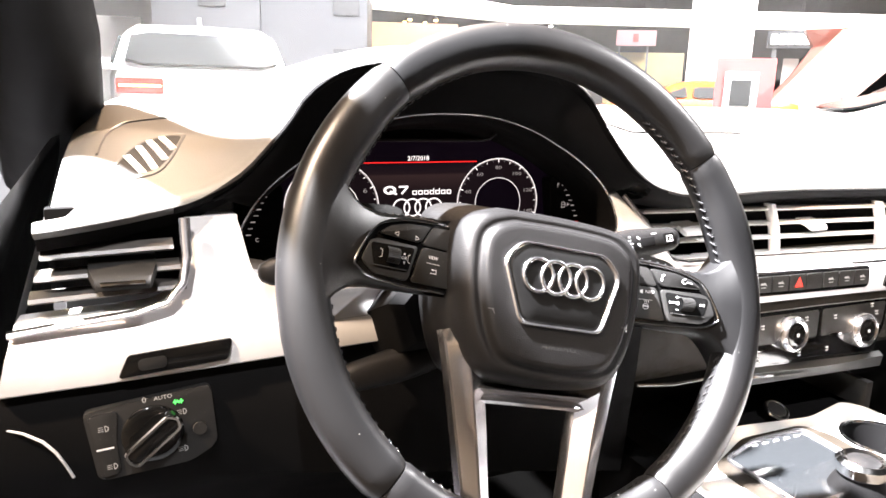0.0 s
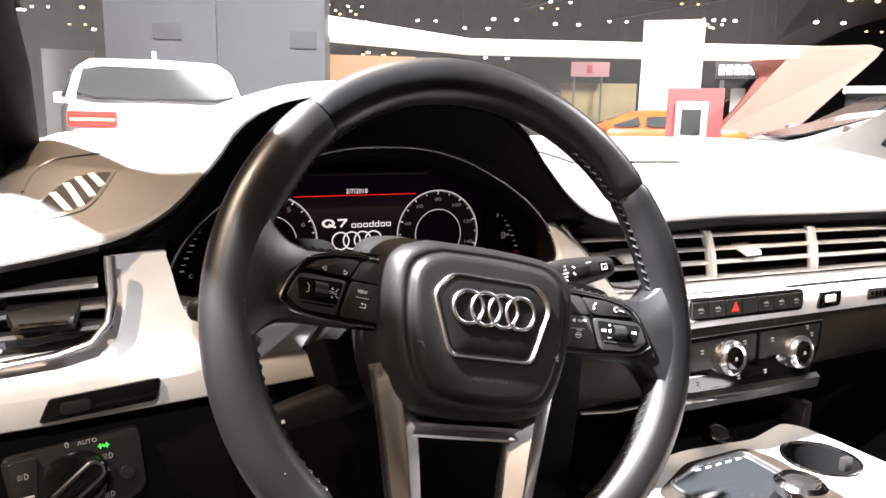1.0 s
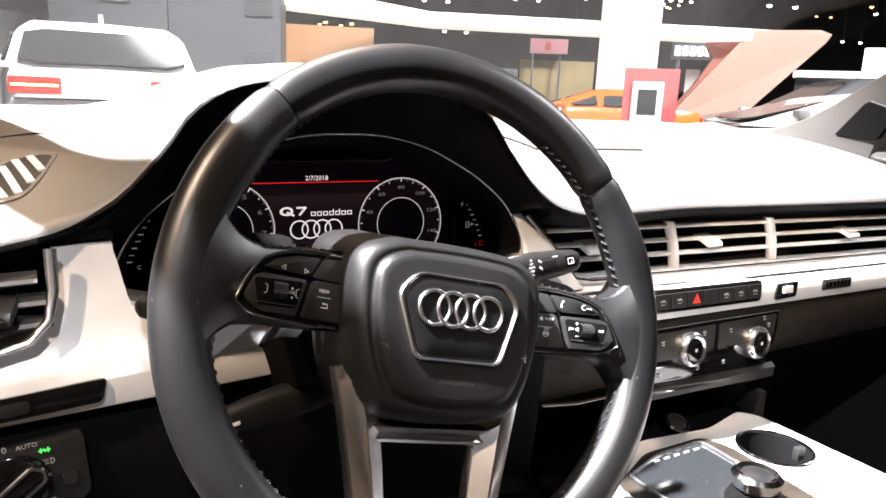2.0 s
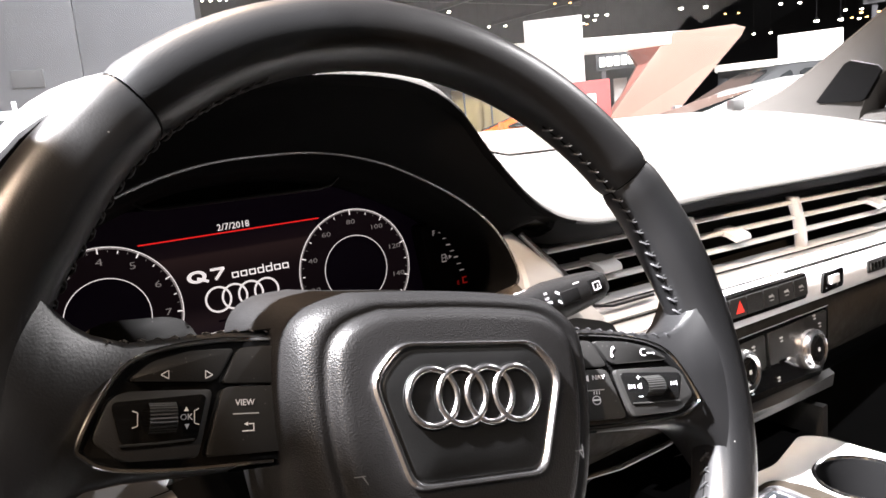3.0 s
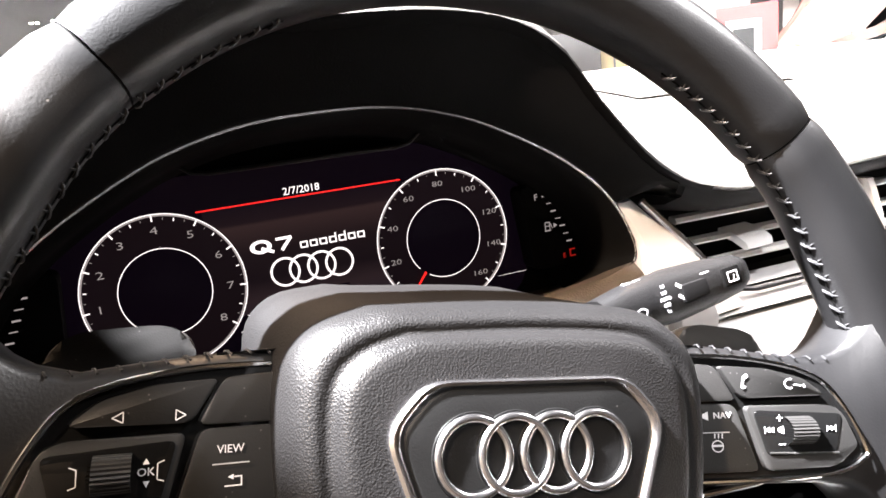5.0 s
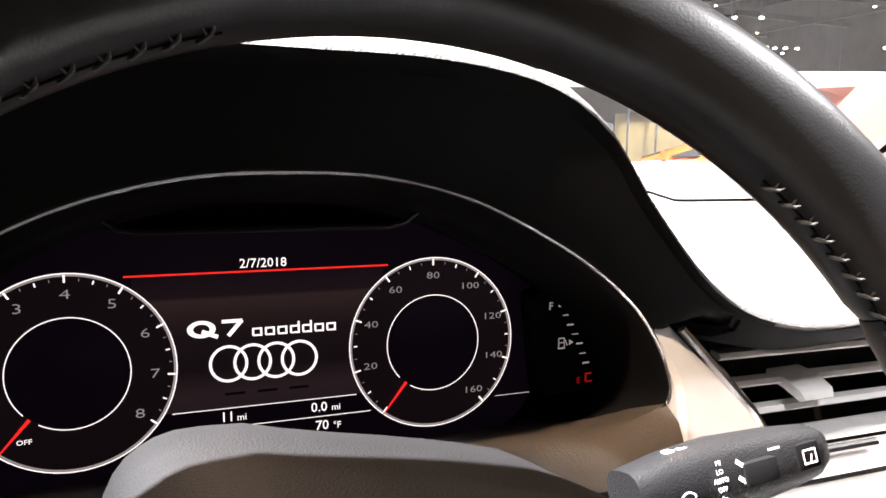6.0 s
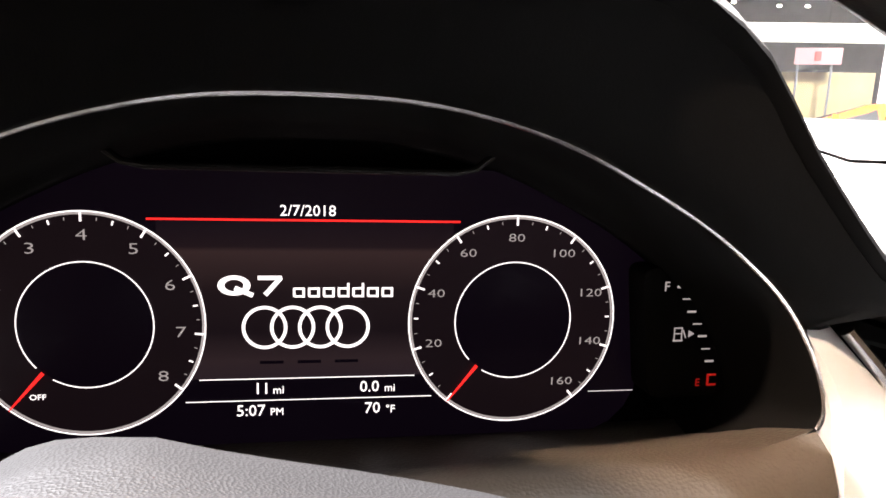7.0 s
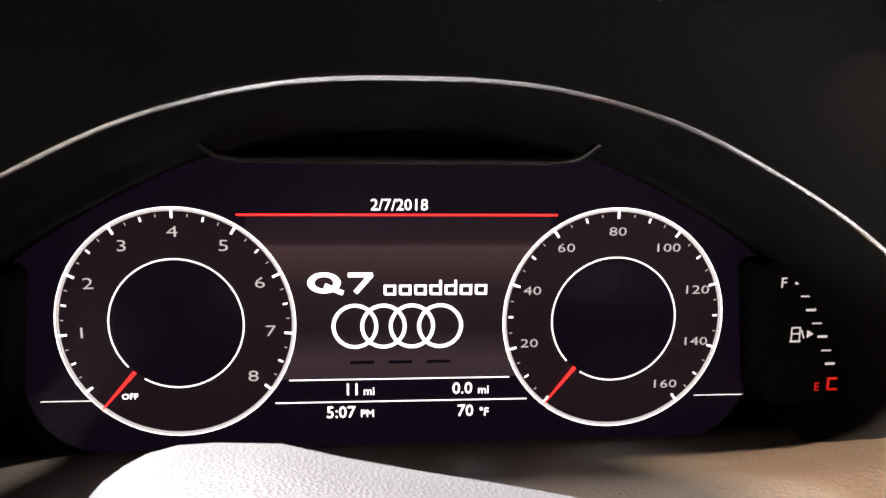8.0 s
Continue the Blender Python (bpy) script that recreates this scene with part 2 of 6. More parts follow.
def curve(points, v):
    """A smooth curve through (v, value) points."""
    if v <= points[0][0]:
        return points[0][1]
    if v >= points[-1][0]:
        return points[-1][1]
    for i in range(len(points) - 1):
        (a, fa), (b, fb) = points[i], points[i + 1]
        if a <= v <= b:
            p = points[max(0, i - 1)]
            q = points[min(len(points) - 1, i + 2)]
            ma = (fb - p[1]) / (b - p[0])
            mb = (q[1] - fa) / (q[0] - a)
            t, h = (v - a) / (b - a), b - a
            return (2 * t ** 3 - 3 * t ** 2 + 1) * fa + (t ** 3 - 2 * t * t + t) * h * ma + (3 * t * t - 2 * t ** 3) * fb + (t ** 3 - t * t) * h * mb


def spline(pts, n=5):
    out = []
    for i in range(len(pts) - 1):
        p0, p1, p2, p3 = (Vector(pts[max(0, i - 1)]), Vector(pts[i]), Vector(pts[i + 1]), Vector(pts[min(len(pts) - 1, i + 2)]))
        for k in range(n):
            t = k / n
            out.append(tuple(0.5 * (2 * p1 + (p2 - p0) * t + (2 * p0 - 5 * p1 + 4 * p2 - p3) * t * t + (3 * p1 - p0 - 3 * p2 + p3) * t ** 3)))
    return out + [tuple(pts[-1])]


# ---- the hall ----
HALL_FLOOR = mat("dark_hall_carpet", (0.11, 0.11, 0.115), 0.75, grain=0.4, grain_scale=60, stain=0.25, stain_scale=2)
HALL_DARK = mat("dark_hall_ceiling", (0.035, 0.036, 0.04), 0.8, stain=0.3, stain_scale=1.5)
HALL_WALL = mat("dark_hall_wall", (0.10, 0.10, 0.11), 0.7, stain=0.3, stain_scale=0.8)
TOWER = mat("grey_painted_panel", (0.058, 0.06, 0.068), 0.45, stain=0.12, stain_scale=1.2)
WHITE_PANEL = mat("white_painted_panel", (0.66, 0.64, 0.63), 0.4, stain=0.05, stain_scale=2)
PARTITION = mat("grey_partition_panel", (0.28, 0.27, 0.26), 0.5, stain=0.08, stain_scale=2)
# emission brightens these white panels in place of light falling on them
BAND_GLOW = mat("glowing_white_fascia", (0.8, 0.8, 0.78), 0.5, emit=(1.0, 0.95, 0.88), power=0.9, stain=0.05)
SALMON = mat("salmon_lit_panel", (0.56, 0.38, 0.31), 0.5, stain=0.1, stain_scale=1)
RED_PANEL = mat("red_stand_panel", (0.62, 0.09, 0.09), 0.4, stain=0.1, stain_scale=2)
PEACH = mat("peach_stand_panel", (0.50, 0.25, 0.11), 0.5, stain=0.1, stain_scale=2)
ORANGE = mat("orange_car_paint", (0.75, 0.14, 0.02), 0.25, coat=0.8)
CAR_WHITE = mat("white_car_paint", (0.82, 0.82, 0.82), 0.3, coat=0.8, stain=0.03)
CAR_SILVER = mat("silver_car_paint", (0.55, 0.56, 0.57), 0.25, metal=0.4, coat=0.8, stain=0.05)
CAR_GLASS = mat("dark_car_glass", (0.03, 0.033, 0.035), 0.1, spec=0.06)
TYRE = mat("tyre_rubber", (0.02, 0.02, 0.02), 0.8)
TAIL = mat("red_tail_lamp", (0.6, 0.02, 0.02), 0.15, emit=(1.0, 0.08, 0.05), power=0.4, coat=0.6)
LAMP_GLOW = mat("lit_lamp_lens", (0.9, 0.9, 0.85), 0.4, emit=(1.0, 0.93, 0.8), power=14.0)
LAMP_WARM = mat("lit_warm_lamp_lens", (0.9, 0.6, 0.3), 0.4, emit=(1.0, 0.55, 0.2), power=8.0)
STEEL = mat("dark_truss_steel", (0.10, 0.10, 0.11), 0.5, metal=0.5)

EYE_AT = Vector((-0.25, -0.69, 1.223))


def bearing(az, d, z=0.0):
    """The place d metres off in the direction az (degrees right of straight ahead) at height z."""
    return Vector((EYE_AT.x + d * math.sin(radians(az)), EYE_AT.y + d * math.cos(radians(az)), z))


def slab(name, c, s, material, label, category=""):
    return tagged(part(name, box(c, s), material, None, smooth=0), label, category, kind="structure")


slab("floor", (5, 15, -0.05), (90, 90, 0.1), HALL_FLOOR, "dark grey carpeted show hall floor", "floor")
slab("ceiling", (5, 15, 14.1), (90, 90, 0.2), HALL_DARK, "dark unlit hall ceiling above trusses", "ceiling")
slab("wall_north", (5, 55.1, 7), (90, 0.2, 14), HALL_WALL, "dark far wall of the show hall", "wall")
slab("wall_south", (5, -29.1, 7), (90, 0.2, 14), HALL_WALL, "dark rear wall of the show hall", "wall")
slab("wall_east", (50.1, 13, 7), (0.2, 84, 14), HALL_WALL, "dark side wall of the show hall", "wall")
slab("wall_west", (-40.1, 13, 7), (0.2, 84, 14), HALL_WALL, "dark side wall of the show hall", "wall")


# the side partition is out of view, added as a warm bounce surface
slab("partition", (-7.0, -2.0, 1.9), (0.2, 16.0, 3.8), PARTITION, "unseen grey partition added to bounce warm light beside the car", "partition")
slab("partition_rear", (0.5, -6.5, 1.9), (14.0, 0.2, 3.8), PARTITION, "grey stand partition behind the car", "partition")


def display_tower():
    a, b = bearing(1.6, 12.2), bearing(17.2, 11.6)
    d = (b - a)
    yaw = math.degrees(math.atan2(d.y, d.x))
    t = thing("display_tower", pose(a.x, a.y, 0, 0, 0, yaw), "tall grey panelled tower of the show stand", "tower")
    w = d.length
    for i in range(2):
        part("wall_panel", box((w * (0.25 + 0.5 * i), 1.0, 4.5), (w / 2 - 0.012, 2.0, 9.0), 0.01), TOWER, t)
    for x, z, ww, hh in ((0.28 * w, 2.45, 0.42, 0.24), (0.9 * w, 2.38, 0.4, 0.25), (0.9 * w, 1.6, 0.4, 0.3)):
        part("recess", box((x, -0.012, z), (ww, 0.03, hh), 0.005), HALL_DARK, t, "dark recessed opening")
    return t


display_tower()


def stand_frame():
    """The fascia, brightened by emission, that runs along the far stand and folds down into a slanted leg."""
    t = thing("stand_fascia", pose(0, 0, 0), "white fascia frame with added glow folding into a slanted salmon leg", "stand frame")
    top = [(17.0, 13.0, 7.6, 6.15), (28.5, 17.0, 6.15, 5.25), (53.5, 17.5, 5.45, 4.6)]
    rows = []
    for az, d, e1, e0 in top:
        hi, lo = d * math.tan(radians(e1)) + 1.223, d * math.tan(radians(e0)) + 1.223
        p, q = bearing(az, d), bearing(az, d + 1.2)
        rows.append([(p.x, p.y, hi), (p.x, p.y, lo), (q.x, q.y, lo), (q.x, q.y, hi)])
    part("fascia", loft(rows, closed=True, caps=True), BAND_GLOW, t, smooth=0)
    rows = []
    for az0, az1, el in ((52.4, 56.6, 5.45), (52.0, 57.3, 5.15), (51.5, 57.0, 4.6), (46.6, 51.4, -1.5), (45.0, 49.4, -4.0)):
        d = 17.4
        z = max(0.0, d * math.tan(radians(el)) + 1.223)
        a, b = bearing(az0, d, z), bearing(az1, d, z)
        rows.append([a, b, b + Vector((0.9, 0.9, 0)), a + Vector((0.9, 0.9, 0))])
    part("slanted_leg", loft(rows, closed=True, caps=True), SALMON, t, "salmon slanted leg", smooth=0)
    rows = []
    for az0, az1, el in ((49.2, 52.3, 4.55), (49.8, 51.9, 3.4), (48.6, 50.2, 1.4), (46.2, 47.4, -1.5), (44.6, 45.6, -4.0)):
        z = max(0.0, 17.9 * math.tan(radians(el)) + 1.223)
        a, b = bearing(az0, 17.9, z), bearing(az1, 17.6, z)
        rows.append([a, b, b + Vector((0.4, 0.4, 0)), a + Vector((0.4, 0.4, 0))])
    part("inner_face", loft(rows, closed=True, caps=True), mat("red_inner_panel", (0.50, 0.20, 0.17), 0.5, stain=0.15, stain_scale=1), t, "red inner face of the leg", smooth=0)
    return t


stand_frame()


def block(name, az0, az1, d, z0, z1, depth, material, label, category, bevel=0.02):
    a, b = bearing(az0, d), bearing(az1, d)
    v = b - a
    t = thing(name, pose(a.x, a.y, 0, 0, 0, math.degrees(math.atan2(v.y, v.x))), label, category)
    part("panel", box((v.length / 2, depth / 2, (z0 + z1) / 2), (v.length, depth, z1 - z0), bevel), material, t)
    return t, v.length


def up_to(d, el):
    return 1.223 + d * math.tan(radians(el))


block("stand_pillar", 41.5, 45.9, 16.0, 0.0, up_to(16, 7.5), 1.1, WHITE_PANEL, "tall white square pillar of a car stand", "pillar")
block("stand_wall", 17.5, 24.2, 18.0, 0.0, up_to(18, 4.7), 1.0, PEACH, "peach coloured lit stand wall", "wall panel")
block("hanging_sign", 36.3, 39.2, 22.0, up_to(22, 3.4), up_to(22, 4.5), 0.1, mat("pink_sign_panel", (0.75, 0.35, 0.38), 0.5), "pink sign board with plain crest above a far stand", "sign")
hs = bpy.data.objects["hanging_sign"]
for x in (0.1, 0.9):
    part("post", box((x, 0.1, up_to(22, 3.5) / 2), (0.06, 0.06, up_to(22, 3.5)), 0.01), STEEL, hs)
part("crest", box((0.55, -0.02, up_to(22, 3.95)), (0.16, 0.05, 0.24), 0.04), RED_PANEL, hs)
k, kw = block("info_kiosk", 43.6, 47.6, 12.5, 0.0, up_to(12.5, 2.6), 0.5, RED_PANEL, "red information kiosk with white framed screen", "kiosk")
part("screen_frame", box((kw * 0.45, -0.03, 1.15), (0.5, 0.06, 0.85), 0.02), WHITE_PANEL, k, "white screen frame")
part("screen", box((kw * 0.45, -0.065, 1.25), (0.3, 0.02, 0.4), 0.005), CAR_GLASS, k)


def pane(quad, lift, t, name="window", material=None):
    """A dark window a little proud of the quad, its corners drawn in."""
    q = [Vector(v) for v in quad]
    c = sum(q, Vector()) / 4
    n = (q[1] - q[0]).cross(q[3] - q[0]).normalized() * lift
    bm = bmesh.new()
    ring_pts = []
    for i in range(4):
        for k in (0.12, 0.88):
            ring_pts.append(c + (q[i].lerp(q[(i + 1) % 4], k) - c) * 0.97)
    lo = [bm.verts.new(v) for v in ring_pts]
    hi = [bm.verts.new(v + n) for v in ring_pts]
    bm.faces.new(hi)
    for i in range(8):
        bm.faces.new((lo[i], lo[(i + 1) % 8], hi[(i + 1) % 8], hi[i]))
    return part(name, bm, material or CAR_GLASS, t, smooth=0)


def car_shell(name, m, length, width, height, belt, paint, label, suv=True):
    """A parked car: local x to its right, y ahead, z up, its rear at y = 0."""
    t = thing(name, m, label, "car")
    w = width / 2
    stations = [(0.0, 0.84, 0.42, belt - 0.16), (0.05, 0.93, 0.32, belt - 0.05), (0.25, 0.98, 0.27, belt), (0.9, 1.0, 0.25, belt), (length * 0.5, 1.0, 0.25, belt - 0.02),
                (length * 0.72, 1.0, 0.25, belt - 0.07), (length * 0.93, 0.92, 0.28, belt - 0.26), (length, 0.75, 0.4, belt - 0.42)]
    rows = []
    for y, k, z0, z1 in stations:
        ww = w * k
        rows.append([(-ww * 0.9, y, z0), (-ww, y, z0 + 0.2), (-ww * 1.0, y, z0 + 0.45), (-ww * 0.98, y, z1 - 0.10), (-ww * 0.93, y, z1), (0, y, z1 + 0.02), (ww * 0.93, y, z1), (ww * 0.98, y, z1 - 0.10), (ww * 1.0, y, z0 + 0.45), (ww, y, z0 + 0.2), (ww * 0.9, y, z0)])
    part("body", loft(rows, closed=True, caps=True), paint, t, smooth=45)
    r0 = 0.34 if suv else 1.0
    y0 = 0.10 if suv else 0.45
    cab = [(y0, 0.90, belt - 0.03), (y0 + 0.8 * (r0 - y0), 0.80, height - 0.10), (r0, 0.76, height - 0.04), (r0 + 0.25, 0.74, height), (length * 0.42, 0.74, height), (length * 0.50, 0.75, height - 0.05), (length * 0.70, 0.86, belt - 0.05)]
    rows = []
    for y, k, z in cab:
        rows.append([(-w * 0.93, y, belt - 0.04), (-w * (k + 0.02), y, max(belt - 0.03, z - 0.06)), (-w * (k - 0.08), y, z), (0, y, z + 0.015), (w * (k - 0.08), y, z), (w * (k + 0.02), y, max(belt - 0.03, z - 0.06)), (w * 0.93, y, belt - 0.04)])
    part("cabin", loft(rows, closed=True, caps=True), paint, t, smooth=45)
    zr = height - 0.12
    part_y = y0 + 0.8 * (r0 - y0)
    pane([(-w * 0.83, y0 + 0.01, belt), (w * 0.83, y0 + 0.01, belt), (w * 0.74, part_y, zr), (-w * 0.74, part_y, zr)], 0.06, t, "rear_window")
    pane([(w * 0.80, length * 0.69, belt), (-w * 0.80, length * 0.69, belt), (-w * 0.68, length * 0.51, height - 0.09), (w * 0.68, length * 0.51, height - 0.09)], 0.02, t, "windscreen")
    for s in (-1, 1):
        for ya, yb in ((r0 + 0.12, length * 0.24), (length * 0.26, length * 0.43), (length * 0.45, length * 0.58)):
            top = height - 0.13 if yb < length * 0.5 else height - 0.22
            q = [(s * w * 0.945, ya, belt + 0.02), (s * w * 0.945, yb, belt + 0.02), (s * w * 0.83, min(yb, length * 0.50), top), (s * w * 0.83, ya + 0.05, height - 0.13)]
            pane(q if s > 0 else [q[1], q[0], q[3], q[2]], 0.03, t)
        part("mirror", box((s * (w + 0.1), length * 0.60, belt + 0.06), (0.22, 0.12, 0.16), 0.05), paint, t, "painted door mirror")
        tl = part("tail_lamp", box((s * w * 0.66, 0.05, belt - 0.20), (w * 0.48, 0.12, 0.17), 0.03), TAIL, t, "lit red tail lamp")
        part("light_strip", box((s * w * 0.66, -0.012, belt - 0.20), (w * 0.42, 0.01, 0.022)), LAMP_WARM, tl)
        for y in (0.85, length - 0.9):
            wh = part("wheel", lathe([(0.2, -0.1), (0.35, -0.1), (0.36, 0), (0.35, 0.1), (0.2, 0.1)], 24, m=pose(s * (w - 0.1), y, 0.36, 0, 90, 0)), TYRE, t)
            part("rim", lathe([(0.02, 0.0), (0.22, 0.02), (0.24, 0.06)], 16, m=pose(s * (w - 0.02), y, 0.36, 0, s * 90, 0)), CAR_SILVER, wh)
    part("bumper_line", box((0, -0.015, belt - 0.33), (width * 0.86, 0.03, 0.02), 0.005), MATT, t)
    part("roof_fin", prism([(0.0, 0.0), (0.22, 0.0), (0.05, 0.09)], -0.02, 0.02, m=pose(0, r0 + 0.15, height + 0.01) @ pose(0, 0, 0, 90, 0, 90)), paint, t)
    return t


p = bearing(5.0, 8.3)
car_shell("parked_suv", pose(p.x, p.y, 0, 0, 0, -2), 4.9, 1.97, 1.80, 1.345, CAR_WHITE, "white parked estate SUV with lit tail lamps")
p = bearing(41.0, 14.5)
car_shell("parked_coupe", pose(p.x + 1.9, p.y - 1.0, 0, 0, 0, 52), 4.3, 1.8, 1.46, 1.12, ORANGE, "orange parked car on the far stand", suv=False)
p = bearing(57.0, 8.6)
car_shell("parked_saloon", pose(p.x + 2.0, p.y - 1.4, 0, 0, 0, 52), 4.8, 1.85, 1.42, 1.10, CAR_WHITE, "white parked saloon with dark windows", suv=False)
p = bearing(57.5, 16.0)
car_shell("parked_van", pose(p.x + 2.0, p.y - 1.5, 0, 0, 0, 60), 5.0, 2.0, 1.85, 1.30, mat("grey_car_paint", (0.12, 0.125, 0.13), 0.3, metal=0.3, coat=0.7), "dark grey parked SUV on a far stand")

# signs of the far stands: rows of plain bars
def bar_sign(name, az0, az1, d, el0, el1, n, material, label):
    a, b = bearing(az0, d), bearing(az1, d)
    v = b - a
    t = thing(name, pose(a.x, a.y, 0, 0, 0, math.degrees(math.atan2(v.y, v.x))), label, "sign")
    z0, z1, w = up_to(d, el0), up_to(d, el1), v.length
    part("backing", box((w / 2, 0.12, (z0 + z1) / 2), (w * 1.12, 0.1, (z1 - z0) * 1.7), 0.01), HALL_WALL, t)
    for i in range(n):
        part("bar", box((w * (i + 0.5) / n, 0.0, (z0 + z1) / 2), (w / n * 0.78, 0.14, z1 - z0), 0.02), material, t)
    for x in (0.1 * w, 0.9 * w):
        part("post", box((x, 0.22, z0 / 2), (0.12, 0.1, z0), 0.01), STEEL, t)
    return t


SIGN_GLOW = mat("lit_sign_face", (0.9, 0.9, 0.9), 0.4, emit=(1.0, 0.98, 0.95), power=1.6)
bar_sign("stand_sign", 47.0, 50.2, 20.0, 3.55, 4.25, 6, SIGN_GLOW, "white lit sign of plain bars on a far stand")
bar_sign("stand_sign", 64.8, 68.8, 20.0, 5.9, 6.8, 6, SIGN_GLOW, "white lit sign of plain bars high over a far stand")
block("display_board", 59.4, 63.4, 19.0, up_to(19, 2.1), up_to(19, 4.3), 0.3, SIGN_GLOW, "bright white lit display panel", "display panel")
block("stand_plinth", 59.8, 63.0, 19.2, 0.0, up_to(19, 2.1), 0.6, WHITE_PANEL, "white plinth under a lit panel", "plinth")
block("stand_booth", 55.4, 59.2, 19.6, 0.0, up_to(19.6, 2.3), 0.8, TOWER, "grey booth wall of a far stand", "wall panel")
# white band over the booth, its brightness added as emission
block("glowing_cornice", 55.2, 59.5, 19.3, up_to(19.3, 2.3), up_to(19.3, 2.75), 0.9, BAND_GLOW, "white cornice with added glow over a grey booth", "cornice")
for i, (az0, az1, el0, el1) in enumerate(((48.0, 49.0, -0.6, 2.6), (49.4, 50.3, 0.2, 2.9))):
    block("banner", az0, az1, 18.6, 0.0, up_to(18.6, el1), 0.08, WHITE_PANEL, "tall white stand banner", "banner")
block("low_counter", 24.6, 35.5, 21.0, 0.0, up_to(21, 2.2), 1.2, TOWER, "long grey counter of a far stand", "counter")
block("shelf_wall", 35.6, 41.3, 23.0, 0.0, up_to(23, 2.9), 0.6, mat("amber_lit_shelving", (0.55, 0.42, 0.18), 0.5, stain=0.5, stain_scale=1.4), "amber lit shelving at the back of a stand", "shelving")
block("door_side_stand", -2.4, 0.9, 16.0, 0.0, up_to(16, 4.2), 0.5, WHITE_PANEL, "white lit stand wall beyond the parked SUV", "wall panel")

# ceiling trusses and lamps
tr = thing("ceiling_truss", pose(0, 0, 0), "dark steel lighting trusses under the ceiling", "truss")
for i in range(6):
    part("beam", box((5, 8 + i * 7, 9.0 + 0.3 * i), (80, 0.3, 0.35), 0.02), STEEL, tr)
for i in range(8):
    part("cross_beam", box((-25 + i * 9, 26, 9.4), (0.25, 40, 0.3), 0.02), STEEL, tr)
rnd = random.Random(4)


def hall_lamp(lens, at_place):
    t = thing("hall_lamp", Matrix.Translation(at_place), "lit hall lamp hanging from the roof", "lamp", "hall ceiling lamps")
    part("housing", lathe([(0.02, 0.10), (0.05, 0.07), (0.065, 0.01)], 10), STEEL, t)
    part("lens", lathe([(0.01, -0.045), (0.055, -0.03), (0.072, 0.0), (0.065, 0.012)], 10), lens, t)
    part("drop_rod", box((0, 0, 6.6), (0.012, 0.012, 13.0)), STEEL, t)
    return t


kinds = []
for i in range(150):
    az, d = rnd.uniform(-8, 78), rnd.uniform(23, 44)
    spot = bearing(az, d, up_to(d, rnd.uniform(4.6, 12.5)))
    if len(kinds) < 2:
        kinds.append(hall_lamp((LAMP_GLOW, LAMP_WARM)[len(kinds)], spot))
        continue
    src = kinds[1 if rnd.random() < 0.22 else 0]
    copy_thing(src, Matrix.Translation(spot))
    copy_thing(src, Matrix.Translation(spot + Vector((0.75, -0.3, 0))))
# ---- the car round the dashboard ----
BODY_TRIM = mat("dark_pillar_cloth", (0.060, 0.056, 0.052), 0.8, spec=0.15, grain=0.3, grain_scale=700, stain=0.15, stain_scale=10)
CARPET = mat("black_car_carpet", (0.005, 0.005, 0.005), 0.9, grain=0.5, grain_scale=300, stain=0.2)
CENTRE = 0.43          # the car's middle, beside the driver's


def glass(name, tint, gloss):
    """Thin clear glass: see-through, with a mirror gloss that grows at a slant."""
    m = bpy.data.materials.new(name)
    m.use_nodes = True
    n, l = m.node_tree.nodes, m.node_tree.links
    n.remove(n["Principled BSDF"])
    clear, mirror, mix, fr, mul, add = n.new("ShaderNodeBsdfTransparent"), n.new("ShaderNodeBsdfGlossy"), n.new("ShaderNodeMixShader"), n.new("ShaderNodeLayerWeight"), n.new("ShaderNodeMath"), n.new("ShaderNodeMath")
    clear.inputs["Color"].default_value = (*tint, 1)
    mirror.inputs["Roughness"].default_value = 0.02
    fr.inputs["Blend"].default_value = 0.5
    mul.operation, mul.inputs[1].default_value = "POWER", 5.0
    add.operation, add.inputs[1].default_value, add.inputs[2].default_value = "MULTIPLY_ADD", gloss, 0.040
    l.new(fr.outputs["Facing"], mul.inputs[0])
    l.new(mul.outputs[0], add.inputs[0])
    l.new(add.outputs[0], mix.inputs["Fac"])
    l.new(clear.outputs[0], mix.inputs[1])
    l.new(mirror.outputs[0], mix.inputs[2])
    l.new(mix.outputs[0], n["Material Output"].inputs["Surface"])
    return m


SCREEN_GLASS = glass("windscreen_glass", (0.95, 0.97, 0.96), 0.3)
shell = thing("car_body", pose(0, 0, 0), "dark cloth trimmed body of the car around the dashboard", "car body")


DRIVER_PILLAR = [(-0.385, 0.62, 1.08), (-0.365, 0.36, 1.192), (-0.345, 0.18, 1.265), (-0.345, 0.05, 1.352), (-0.325, -0.10, 1.45), (-0.285, -0.35, 1.60)]
# driver's pillar: near-black instead of pillar cloth, its shade put into the colour
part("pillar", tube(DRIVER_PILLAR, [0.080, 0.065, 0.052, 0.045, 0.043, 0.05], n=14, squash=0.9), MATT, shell)
